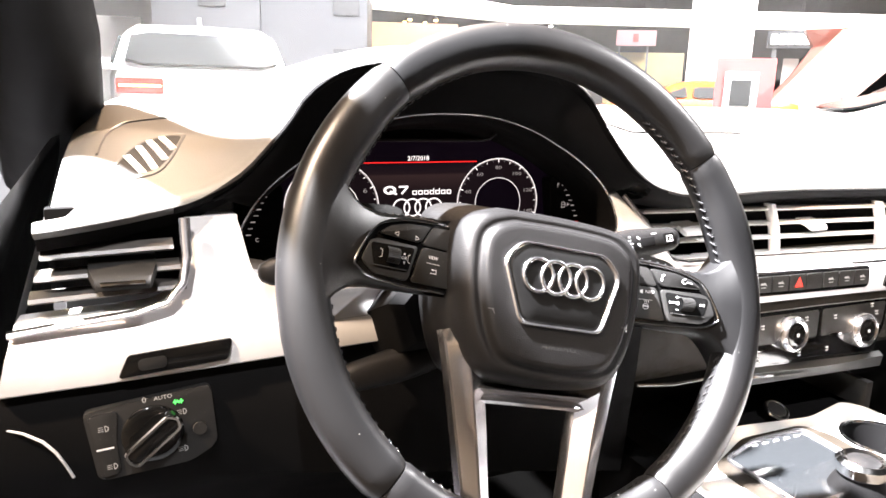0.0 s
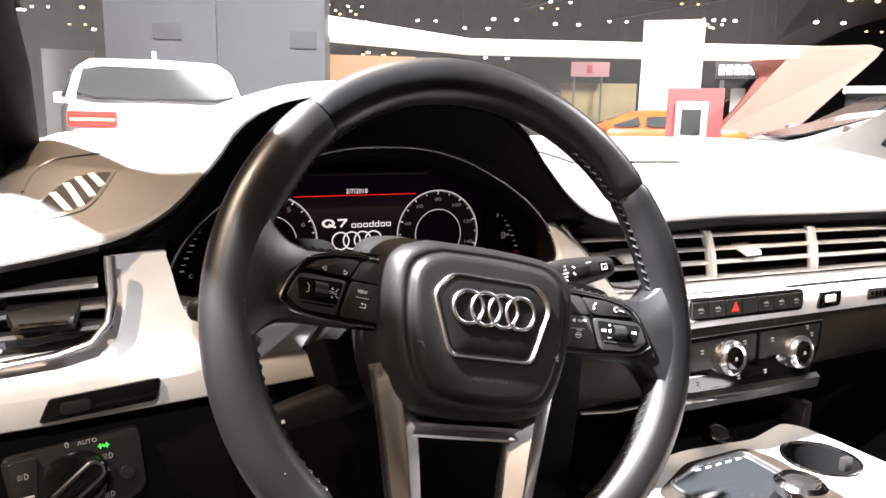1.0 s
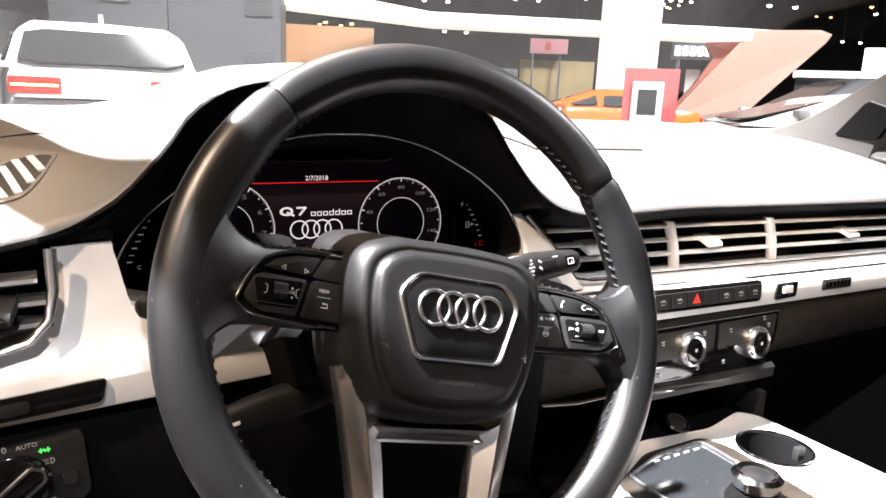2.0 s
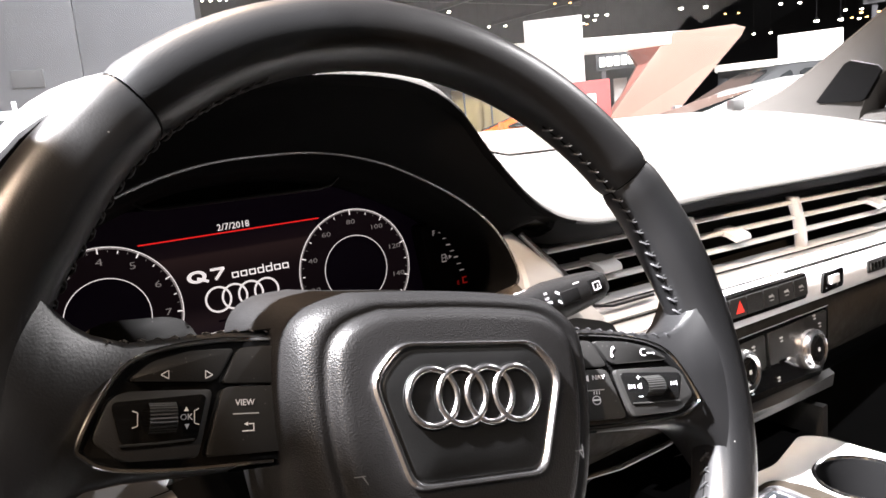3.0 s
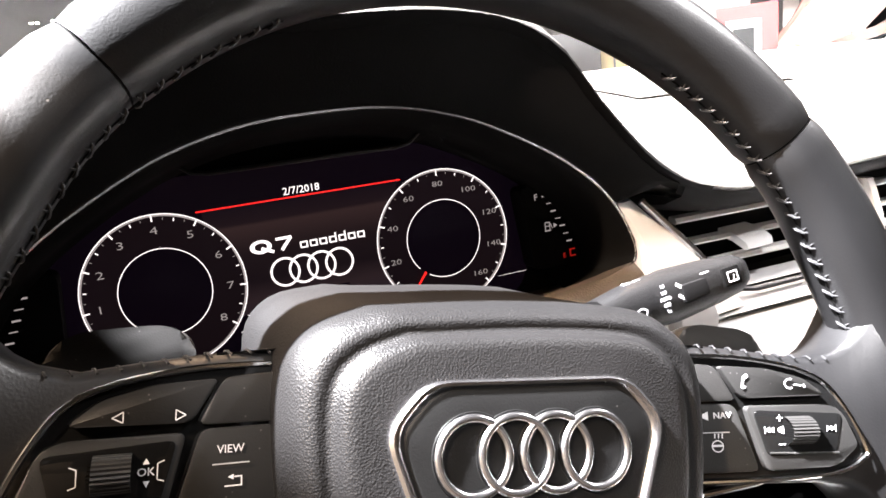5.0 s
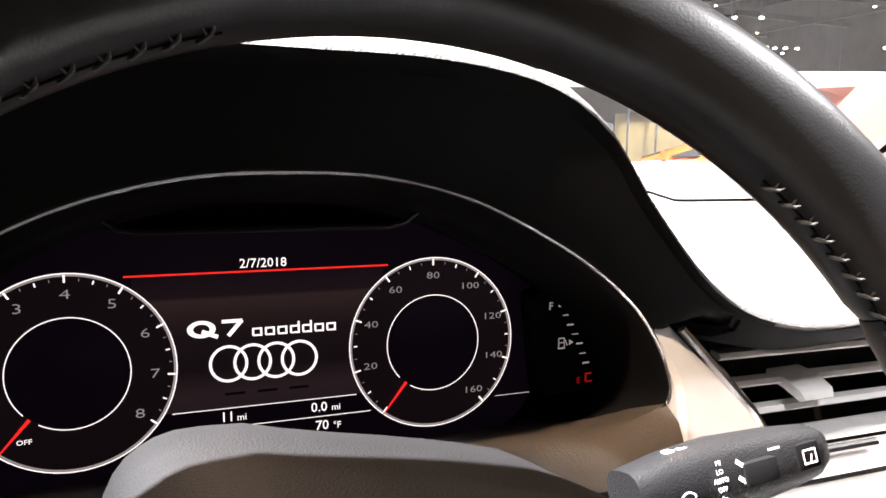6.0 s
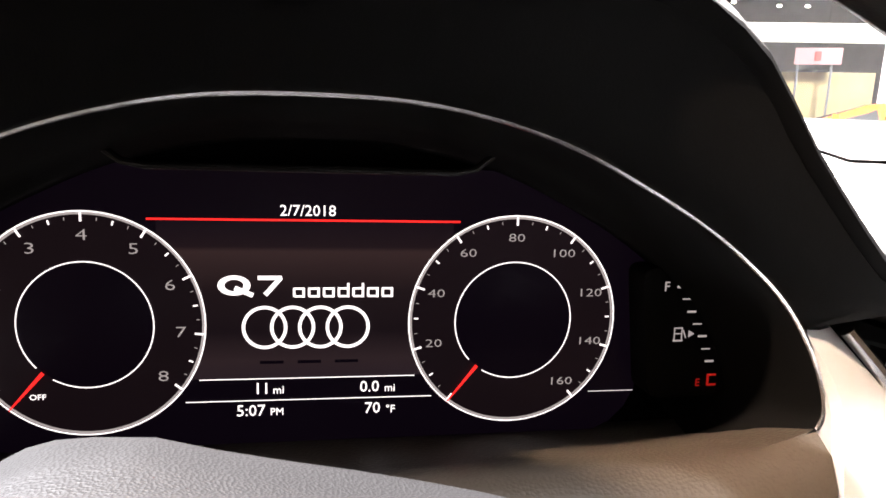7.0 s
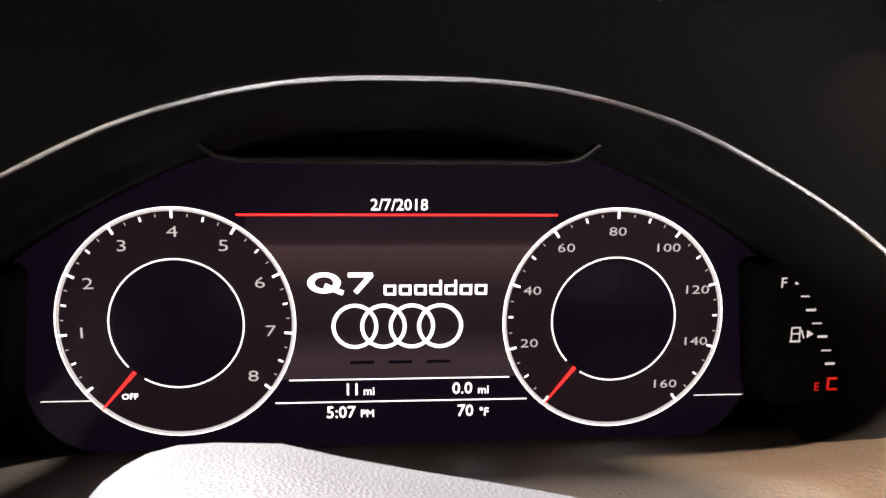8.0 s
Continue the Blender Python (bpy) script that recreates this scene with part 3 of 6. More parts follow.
# passenger's pillar: a broad moulded panel that flares out at its foot and carries a speaker cover
rows = []
for fy, fz, dy, dz in ((0.40, 1.165, 0.135, 1.120), (0.335, 1.190, 0.125, 1.165), (0.27, 1.214, 0.115, 1.193), (0.215, 1.245, 0.104, 1.217), (0.13, 1.302, 0.070, 1.243), (0.012, 1.382, -0.018, 1.309), (-0.12, 1.466, -0.14, 1.395), (-0.26, 1.545, -0.27, 1.475), (-0.42, 1.62, -0.43, 1.55)):
    x = 1.170 - 0.10 * smooth(0.1, -0.42, fy)
    r = [(x + 0.07, fy + 0.02, fz + 0.005), (x + 0.012, fy + 0.006, fz + 0.004), (x, fy, fz)]
    for k in (0.12, 0.3, 0.5, 0.7, 0.88):
        r.append((x - 0.006 * math.sin(math.pi * k), fy + (dy - fy) * k, fz + (dz - fz) * k))
    r += [(x, dy, dz), (x + 0.012, dy - 0.004, dz - 0.003), (x + 0.07, dy - 0.006, dz - 0.004)]
    rows.append(r)
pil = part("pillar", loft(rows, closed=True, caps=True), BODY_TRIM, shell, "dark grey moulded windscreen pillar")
COVER = [(0.200, 1.190), (0.150, 1.252), (0.140, 1.256), (0.094, 1.242), (0.088, 1.234), (0.114, 1.188), (0.122, 1.184), (0.192, 1.186)]
cov = part("speaker_cover", loft([[(x, 0.140 + (y - 0.140) * k, 1.217 + (z - 1.217) * k) for y, z in COVER] for x, k in ((1.175, 1.0), (1.1640, 1.0), (1.1630, 0.98), (1.1627, 0.9), (1.1627, 0.4))], closed=True, caps=True), MATT, pil, "dark speaker cover")
# steel strip added for the highlight along the cover's upper edge
part("edge_highlight", tube([(1.1650, 0.139, 1.2570), (1.1636, 0.120, 1.2510), (1.1636, 0.093, 1.2430), (1.1650, 0.087, 1.2350)], 0.0008, n=6), STEEL, cov, "thin strip standing for the edge's highlight")
HEADLINER = mat("dark_headliner", (0.05, 0.048, 0.046), 0.9, grain=0.3, grain_scale=500, stain=0.08)
for y_from, z_from, y_to, z_to in ((-0.38, 1.62, -0.535, 1.652), (-1.35, 1.68, -2.6, 1.6)):
    part("roof_lining", loft([[(CENTRE - 0.70, y, z - 0.05), (CENTRE - 0.55, y, z), (CENTRE + 0.55, y, z), (CENTRE + 0.70, y, z - 0.05), (CENTRE + 0.72, y, z + 0.02), (CENTRE, y, z + 0.05), (CENTRE - 0.72, y, z + 0.02)] for y, z in ((y_from, z_from), (y_to, z_to))], closed=True, caps=True), HEADLINER, shell, "dark cloth headliner")
for s in (-1, 1):
    part("roof_rail", loft([[(CENTRE + s * 0.67, y, z - 0.02), (CENTRE + s * 0.70, y, z - 0.06), (CENTRE + s * 0.72, y, z + 0.02), (CENTRE + s * 0.67, y, z + 0.03)] for y, z in ((-0.535, 1.652), (-0.9, 1.68), (-1.35, 1.68))], closed=True, caps=True), HEADLINER, shell)
roof_glass = part("roof_glass", loft([[(CENTRE - 0.67, y, z), (CENTRE, y, z + 0.03), (CENTRE + 0.67, y, z)] for y, z in ((-0.535, 1.676), (-0.9, 1.70), (-1.35, 1.70))]), SCREEN_GLASS, shell, "clear roof glass")
roof_glass.visible_shadow = False
part("underbody", box((CENTRE, -0.8, 0.185), (1.5, 3.2, 0.37), 0.02), CARPET, shell)
part("floor_pan", box((CENTRE, -0.8, 0.40), (1.7, 3.6, 0.06), 0.01), CARPET, shell)
part("bulkhead", box((CENTRE, 0.95, 0.80), (1.7, 0.05, 0.74), 0.01), CARPET, shell)
part("bonnet", loft([[(CENTRE + u * 0.85, y, z - 0.05 * abs(u)) for u in (-1, -0.6, 0, 0.6, 1)] for y, z in ((0.98, 1.08), (1.3, 1.09), (1.9, 1.02), (2.1, 0.85))]), CAR_SILVER, shell)
part("cowl", box((CENTRE, 0.92, 1.13), (1.6, 0.14, 0.05), 0.01), MATT, shell)
door = part("passenger_door", loft([[(x, y, z) for y, z in ((0.15, 1.10), (-0.4, 1.10), (-1.4, 1.12))] for x, z in ((1.32, 0),)] * 1 + [[(1.32, 0.15, 0.5), (1.32, -0.4, 0.5), (1.32, -1.4, 0.5)]]), MATT, shell)
part("kick_panel", box((1.26, 0.30, 0.74), (0.04, 1.3, 0.72), 0.01), CARPET, shell, "black carpeted footwell side")
part("door_lower", box((1.30, -0.85, 0.70), (0.04, 1.2, 0.66), 0.01), MATT, door)
part("door_rail", loft([[(1.175, y, z - 0.05), (1.172, y, z - 0.012), (1.180, y, z - 0.002), (1.20, y, z + 0.002), (1.27, y, z + 0.003), (1.31, y, z - 0.01), (1.32, y, z - 0.05)] for y, z in ((0.128, 1.166), (0.06, 1.158), (-0.01, 1.148), (-0.2, 1.142), (-0.7, 1.14), (-1.42, 1.15))], closed=True, caps=True), BODY_TRIM, door)
part("rail_stitching", tube([(1.168, y, z - 0.014) for y, z in ((0.120, 1.166), (0.06, 1.158), (-0.01, 1.148), (-0.2, 1.142))], 0.0008, n=6), STEEL, door, "pale stitched seam")
part("door_trim", box((1.235, -0.60, 1.06), (0.02, 1.5, 0.03), 0.006), SILVER, door, "aluminium door trim")
part("hinge_panel", loft([[(-0.42, 0.60, 0.5), (-0.40, 0.60, 1.02), (-0.362, 0.60, 1.10), (-0.355, 0.60, 1.14)], [(-0.42, 0.2, 0.5), (-0.40, 0.2, 1.02), (-0.362, 0.2, 1.12), (-0.350, 0.2, 1.155)], [(-0.42, -0.12, 0.5), (-0.405, -0.12, 1.0), (-0.368, -0.12, 1.09), (-0.358, -0.10, 1.13)], [(-0.44, -0.14, 0.5), (-0.43, -0.14, 1.0), (-0.41, -0.14, 1.08), (-0.40, -0.12, 1.20)], [(-0.48, 0.10, 0.5), (-0.47, 0.10, 1.0), (-0.46, 0.10, 1.06), (-0.46, 0.10, 1.25)]]), MATT, shell, "black door hinge panel")
ws = part("windscreen", loft([[(CENTRE + u * (0.78 - 0.10 * k), 0.85 - 1.22 * k - 0.10 * abs(u) ** 2 * (1 - 0.3 * k), 1.165 + 0.46 * k) for u in (-1, -0.7, -0.35, 0, 0.35, 0.7, 1)] for k in (0, 0.25, 0.5, 0.75, 1)]), SCREEN_GLASS, shell, "clear windscreen glass")
ws.visible_shadow = False

# ---- dashboard ----
dash = thing("dashboard", pose(0, 0, 0), "grey leather topped dashboard with aluminium trim and black recess", "dashboard")
X0, X1 = -0.335, 1.20
LIP = [(0, 1.2415), (0.05, 1.241), (0.09, 1.236), (0.115, 1.227), (0.138, 1.209), (0.152, 1.189), (0.168, 1.170), (0.190, 1.1465), (0.208, 1.1335), (0.232, 1.1235), (0.27, 1.1165), (0.4, 1.114), (0.8, 1.106), (1.3, 1.100)]
LIP_LEFT = [(0, 1.2415), (0.05, 1.241), (0.09, 1.236), (0.115, 1.227), (0.138, 1.209), (0.152, 1.189), (0.168, 1.170), (0.192, 1.146), (0.228, 1.129), (0.27, 1.122)]
CREST = [(0, 0.078), (0.05, 0.071), (0.115, 0.046), (0.16, 0.025), (0.23, 0.008), (0.3, 0.0), (0.5, 0.0)]
BASE = [(-0.15, 1.112), (-0.09, 1.1305), (-0.05, 1.143), (0.0, 1.156), (0.06, 1.167), (0.15, 1.178), (0.3, 1.188), (0.5, 1.193), (0.7, 1.186), (0.9, 1.16)]


def lip(x):
    if x < -0.27:
        return 1.122 - 0.10 * (-0.27 - x)
    return curve(LIP if x > 0 else LIP_LEFT, abs(x))


def lip_y(x):
    return -0.10 + 0.03 * smooth(0.25, 0.5, x) - 0.035 * smooth(0.2, 0.33, -x) - 0.10 * smooth(0.95, 1.25, x) ** 2


def pad_height(x, y):
    h0 = max(0.0, lip(x) - 1.122) if x > -0.27 else 0.0
    h1 = curve(CREST, abs(x)) * (1 - smooth(0.18, 0.60, y))
    s = smooth(-0.10, 0.10, y)
    side = min(0.0, lip(x) - 1.122) * (1 - smooth(-0.05, 0.3, y))
    fall = -0.05 * smooth(-0.27, -0.35, x) ** 2 if x < -0.27 else -0.03 * smooth(1.05, 1.22, x)
    return curve(BASE, y) + (1 - s) * h0 + s * h1 + side - (0.04 * ((-0.27 - x) / 0.07) ** 2 if x < -0.27 else 0) + (fall if x > 0 else 0)


PAD_STEPS = (0.012, 0.022, 0.04, 0.06, 0.085, 0.11, 0.145, 0.19, 0.24, 0.30, 0.37, 0.45, 0.55, 0.66, 0.8, 0.98)


def pad_at(x, dy):
    """The pad's height at dy behind its lip."""
    k = smooth(0.005, 0.06, dy)
    return (1 - k) * (lip(x) + 0.006 + 0.25 * (dy - 0.005)) + k * pad_height(x, lip_y(x) + dy)


rows = []
xs = [X0 + (X1 - X0) * i / 150 for i in range(151)]
for x in xs:
    yl, zl = lip_y(x), lip(x)
    r = [(x, yl + 0.05, zl - 0.012), (x, yl + 0.012, zl - 0.007), (x, yl + 0.003, zl - 0.003), (x, yl, zl), (x, yl + 0.0015, zl + 0.0035), (x, yl + 0.005, zl + 0.006)]
    for dy in PAD_STEPS:
        r.append((x, yl + dy, pad_at(x, dy)))
    rows.append(r)
part("pad", loft(rows), PAD, dash, "grained grey leather pad", smooth=60)
rows = []
for x in xs:
    if abs(x) > 0.245:
        continue
    yl, zl, k = lip_y(x), lip(x), smooth(0.09, 0.14, abs(x)) * (1 - smooth(0.19, 0.24, abs(x)))
    rows.append([(x, yl + 0.012, zl - 0.0078), (x, yl + 0.0022, zl - 0.0036), (x, yl - 0.0008, zl), (x, yl + 0.0006, zl - 0.0006 + 0.0034 * k), (x, yl + 0.0015 + 0.002 * k, zl - 0.0006 + 0.0052 * k)])
part("hood_edge", loft(rows), MATT, dash, "matt black hood edging", smooth=60)
part("sensor_plate", loft([[(x, y, pad_height(x, y) + 0.0022) for y in (0.10, 0.13, 0.16, 0.19, 0.22)] for x in [0.34 + 0.02 * i for i in range(11)]]), VENT_DARK, dash, "grey sensor cover plate")

# black recess under the pad
rows = [[(x, lip_y(x) + 0.0015, lip(x) - 0.0025), (x, lip_y(x) + 0.006, lip(x) - 0.011), (x, lip_y(x) + 0.022, lip(x) - 0.018), (x, lip_y(x) + 0.05, lip(x) - 0.022)] for x in xs if x > 0.214]
part("recess", loft(rows), MATT, dash, "matt black recess strip")
rows = [[(x, lip_y(x) + 0.010, lip(x) - 0.006), (x, lip_y(x) + 0.016, lip(x) - 0.016), (x, lip_y(x) + 0.05, lip(x) - 0.02)] for x in xs if x < -0.18]
part("recess", loft(rows), MATT, dash, "matt black recess strip")


def drop(x):
    return -0.023 * (x - 0.25)


XB = [0.2 + i * 0.04 for i in range(26)]
part("trim_shelf", loft([[(x, -0.050, 1.040 + drop(x)), (x, -0.074, 1.040 + drop(x)), (x, -0.078, 1.0375 + drop(x)), (x, -0.098, 1.031 + drop(x)), (x, -0.102, 1.0285 + drop(x))] for x in XB]), SILVER, dash, "aluminium shelf under the vents")
part("trim_groove", loft([[(x, -0.0985, 1.0305 + drop(x)), (x, -0.1005, 1.0325 + drop(x)), (x, -0.1035, 1.0315 + drop(x)), (x, -0.1035, 1.028 + drop(x))] for x in XB]), CHROME, dash, "thin chrome line")
part("trim_band", loft([[(x, -0.103, 1.0285 + drop(x)), (x, -0.110, 1.0270 + drop(x)), (x, -0.1145, 1.0225 + drop(x)), (x, -0.1165, 0.998 + 0.7 * drop(x)), (x, -0.115, 0.994 + 0.7 * drop(x)), (x, -0.100, 0.992 + 0.7 * drop(x))] for x in XB]), SILVER, dash, "brushed aluminium trim band")
part("wood_inlay", loft([[(x, -0.106, 0.993 + 0.7 * drop(x)), (x, -0.112, 0.985 + 0.7 * drop(x)), (x, -0.112, 0.955), (x, -0.104, 0.925), (x, -0.085, 0.905), (x, -0.03, 0.895)] for x in XB]), WOOD, dash, "dark open grain wood inlay")
part("lower_panel", loft([[(x, -0.05, 0.90), (x, -0.03, 0.86), (x, 0.05, 0.78), (x, 0.2, 0.7)] for x in XB]), MATT, dash, "black lower panel")
part("vent_cavity", box((0.71, 0.012, 1.075), (1.02, 0.012, 0.11), 0.002), MATT, dash)
# slanted piece between the instruments and the vents
rows = []
for k in range(11):
    t = k / 10
    z = 1.117 - 0.082 * t
    xi = curve([(1.03, 0.188), (1.065, 0.190), (1.083, 0.1915), (1.09, 0.191), (1.104, 0.185), (1.118, 0.175)], z) + 0.002
    xo = curve([(1.03, 0.275), (1.055, 0.252), (1.074, 0.2375), (1.099, 0.214), (1.118, 0.196)], z)
    y = -0.072 - 0.024 * t
    rows.append([(xi, y + 0.02, z), (xi, y, z), (xi + 0.003, y - 0.003, z), ((xi + xo) / 2, y - 0.004, z), (xo - 0.003, y - 0.001, z), (xo, y + 0.004, z), (xo, y + 0.05, z)])
part("corner_panel", loft(rows), SILVER, dash, "light aluminium corner panel")
part("corner_top", loft([[(x, -0.0965, lip(x) - 0.003), (x, -0.093, lip(x) - 0.010), (x, -0.080, min(1.1175, lip(x) - 0.012)), (x, -0.055, 1.116)] for x in [0.214 + 0.005 * i for i in range(15)]]), MATT, dash, "matt black panel under the pad")

# driver's side fascia: the part under the vent and the band with the slot
XL = [X0 + i * 0.02 for i in range(14)]
FAS = [(1.118, -0.098), (1.09, -0.104), (1.065, -0.113), (1.05, -0.119), (1.04, -0.125), (1.032, -0.130), (1.024, -0.133)]


def lean(x, z):
    """The dashboard's outer end leans outwards below the pad."""
    return x - 0.29 * max(0.0, 1.112 - z) * smooth(-0.285, X0, x)


def fascia(xs_of, top):
    rows = []
    for x in xs_of:
        zt, zb = top(x), 1.0235 + 0.04 * (x + 0.3)
        r = []
        for k in range(9):
            z = zt + (zb - zt) * k / 8
            r.append((lean(x, z), curve([(-a, b) for a, b in FAS], -z), z))
        rows.append([(r[0][0], r[0][1] + 0.03, r[0][2] - 0.002)] + r)
    return loft(rows)


part("left_fascia", fascia([X0 + 0.01 * i for i in range(11)], lambda x: 1.050 + 0.06 * (x + 0.30) + 0.014 * smooth(-0.262, -0.236, x)), SILVER, dash, "aluminium fascia under the vent")
part("left_fascia", fascia([-0.2352 + 0.005 * i for i in range(9)], lambda x: 1.116), SILVER, dash, "aluminium fascia beside the instruments")
part("left_fascia", fascia([-0.1952 + 0.0025 * i for i in range(8)] + [-0.174 + 0.011 * i for i in range(15)], lambda x: 1.116 - 0.046 * smooth(-0.1975, -0.184, x) - 0.018 * smooth(-0.19, -0.13, x)), SILVER, dash, "aluminium fascia under the instruments")
part("left_band", loft([[(lean(x, z), y, z + 0.04 * (x + 0.3)) for y, z in ((-0.1325, 1.024), (-0.134, 1.021), (-0.132, 1.000), (-0.129, 0.998), (-0.10, 0.997))] for x in XL + [-0.05, 0.0]]), SILVER, dash, "aluminium band")
part("left_end", loft([[(lean(X0, 1.11 - 0.11 * k) - 0.001, -0.06 - 0.07 * k, 1.11 - 0.11 * k), (lean(X0, 1.11 - 0.11 * k) - 0.001, 0.05, 1.12 - 0.11 * k)] for k in (0, 0.5, 1)]), SILVER, dash)
SLOT = pose(-0.247, -0.1345, 1.0145, 90, 0, 0) @ pose(0, 0, 0, 0, 0, 4)
part("slot", prism(soft_poly([(-0.043, -0.008), (0.036, -0.008), (0.041, 0.009), (-0.034, 0.009)], 0.003), -0.002, 0.0012, 0.0006, m=SLOT), GLOSS, dash, "gloss black handle slot")
part("slot_button", prism(rounded(0.020, 0.009, 0.003, c=(-0.018, 0.0)), 0.001, 0.0022, 0.0006, m=SLOT), SATIN, dash)
part("knee_panel", loft([[(lean(x, z), y, z) for y, z in ((-0.118, 0.999 + 0.03 * (x + 0.3)), (-0.124, 0.99), (-0.122, 0.94), (-0.11, 0.905 - 0.10 * min(1, abs(x + 0.25) * 2)), (-0.06, 0.86), (0.1, 0.7))] for x in (X0, -0.30, -0.25, -0.2, -0.14, -0.08, 0.0, 0.08, 0.2)]), MATT, dash, "black knee panel")
part("side_chrome", tube([(-0.366, -0.122, 0.9695), (-0.354, -0.129, 0.968), (-0.342, -0.132, 0.961), (-0.334, -0.133, 0.951), (-0.329, -0.132, 0.940), (-0.325, -0.128, 0.927)], [0.0008, 0.0010, 0.0012, 0.0013, 0.0011, 0.0012], n=8), SILVER, dash, "thin silver edge strip")
part("steering_shroud", loft([[(-0.085 * k, y, z0), (-0.10 * k, y, (z0 + z1) / 2), (-0.06 * k, y, z1), (0.06 * k, y, z1), (0.10 * k, y, (z0 + z1) / 2), (0.085 * k, y, z0)] for y, z0, z1, k in ((-0.175, 1.02, 1.085, 0.8), (-0.165, 1.01, 1.092, 0.9), (-0.08, 0.96, 1.06, 1.05), (0.0, 0.93, 1.03, 1.05))], closed=True, caps=True), MATT, dash, "black column shroud")


# ---- vents ----
def blade(x0, x1, z, y, tilt=10, depth=0.0085, bend=0.0):
    bm = bmesh.new()
    rows = []
    n = 12
    for i in range(n + 1):
        x = x0 + (x1 - x0) * i / n
        zz, yy = z(x), y(x)
        c, s = math.cos(radians(tilt)), math.sin(radians(tilt))
        sec = [(-depth / 2, 0.0), (-depth / 2 + 0.002, 0.0022), (depth / 2, 0.0016), (depth / 2, -0.0016), (-depth / 2 + 0.002, -0.0022)]
        rows.append([(x, yy + a * c - b * s, zz + a * s + b * c) for a, b in sec])
    return loft(rows, closed=True, caps=True, bm=bm)


vent = thing("centre_air_vent", pose(0, 0, 0), "wide silver louvred air vent band across the dashboard", "air vent")
for k, dz in enumerate((1.0935, 1.0760, 1.0585)):
    part("louvre", blade(0.238 + 0.012 * k, 1.17, lambda x: dz + drop(x), lambda x: -0.061 - 0.04 * smooth(0.95, 1.2, x)), GREY, vent, "silver louvre")
for x in (0.432, 0.622, 0.985):
    rows = []
    for t in (0, 0.15, 0.5, 0.85, 1):
        cx, cz = x - 0.008 + 0.018 * t, 1.100 - 0.060 * t + drop(x)
        y = -0.0695 - 0.003 * math.sin(math.pi * t)
        rows.append([(cx - 0.0035, y, cz), (cx + 0.0030, y, cz), (cx + 0.0036, y + 0.003, cz), (cx + 0.0030, y + 0.012, cz), (cx - 0.0036, y + 0.012, cz), (cx - 0.0042, y + 0.003, cz)])
    part("divider", loft(rows, closed=True, caps=True), GREY, vent)
for x in (0.30, 0.497, 0.80):
    part("slider", loft([[(x - w, y, z + drop(x)), (x + w, y, z + drop(x)), (x + w, y, z - t + drop(x)), (x - w, y, z - t + drop(x))] for y, z, w, t in ((-0.052, 1.0795, 0.013, 0.005), (-0.066, 1.0780, 0.0135, 0.006), (-0.077, 1.073, 0.0125, 0.006), (-0.079, 1.070, 0.0115, 0.002))], closed=True, caps=True), GREY, vent, "silver vent slider")
part("frame_edge", tube([(0.2040, -0.071, 1.1145), (0.2130, -0.075, 1.104), (0.2250, -0.081, 1.089), (0.2410, -0.087, 1.070), (0.262, -0.087, 1.044), (0.285, -0.088, 1.0395), (0.34, -0.087, 1.038)], 0.0028, n=8), BRIGHT_CHROME, vent, "chrome vent edge")
part("frame_edge", tube([(x, -0.0775, 1.0395 + drop(x)) for x in (0.27, 0.5, 0.8, 1.17)], 0.0014, n=6), CHROME, vent, "chrome vent edge")

lv = thing("side_air_vent", pose(0, 0, 0), "dark louvred side air vent with chrome edge", "air vent")
part("cavity", box((-0.285, -0.055, 1.083), (0.10, 0.012, 0.075), 0.002), MATT, lv)
for k, zz in enumerate((1.097, 1.081, 1.0655)):
    part("louvre", blade(-0.334 - 0.005 * k, -0.245 + 0.004 * k, lambda x: zz + 0.03 * (x + 0.29), lambda x: -0.112, depth=0.017, tilt=12), VENT_DARK, lv, "dark silver louvre")
part("slider", loft([[(-0.292 - w, y, z), (-0.27 + w, y, z), (-0.27 + w, y, z - t), (-0.292 - w, y, z - t)] for y, z, w, t in ((-0.095, 1.091, 0.012, 0.006), (-0.122, 1.086, 0.012, 0.008), (-0.132, 1.079, 0.008, 0.008), (-0.134, 1.074, 0.007, 0.003))], closed=True, caps=True), SATIN, lv, "black vent slider")
part("slider_strip", box((-0.281, -0.1345, 1.0765), (0.030, 0.002, 0.003), 0.0006), CHROME, lv)
part("frame_edge", tube([(-0.236, -0.112, 1.118), (-0.236, -0.118, 1.09), (-0.240, -0.124, 1.070), (-0.252, -0.128, 1.057), (-0.275, -0.130, 1.0515), (-0.357, -0.130, 1.0435)], 0.0042, n=10, squash=0.7), SATIN_CHROME, lv, "chrome vent edge")

def pad_z(x, y):
    """The height of the pad's skin at a place behind its lip."""
    dy = y - lip_y(x)
    for a, b in zip(PAD_STEPS, PAD_STEPS[1:]):
        if dy <= b:
            t = max(0.0, (dy - a) / (b - a))
            return (1 - t) * pad_at(x, a) + t * pad_at(x, b)


dv = thing("demister_vent", pose(0, 0, 0), "oval grey demister vent with slanted slats", "air vent")
oval = soft_poly([(-0.2905, -0.045), (-0.2712, -0.0545), (-0.2505, -0.049), (-0.2385, -0.022), (-0.2262, 0.024), (-0.2350, 0.0325), (-0.2590, 0.0255), (-0.2755, -0.006)], 0.012)
OX, OY = -0.257, -0.011


def on_pad(x, y, h):
    return (x, y, pad_z(x, y) + h)


def in_oval(k, h):
    return [on_pad(OX + (x - OX) * k, OY + (y - OY) * k, h) for x, y in oval]


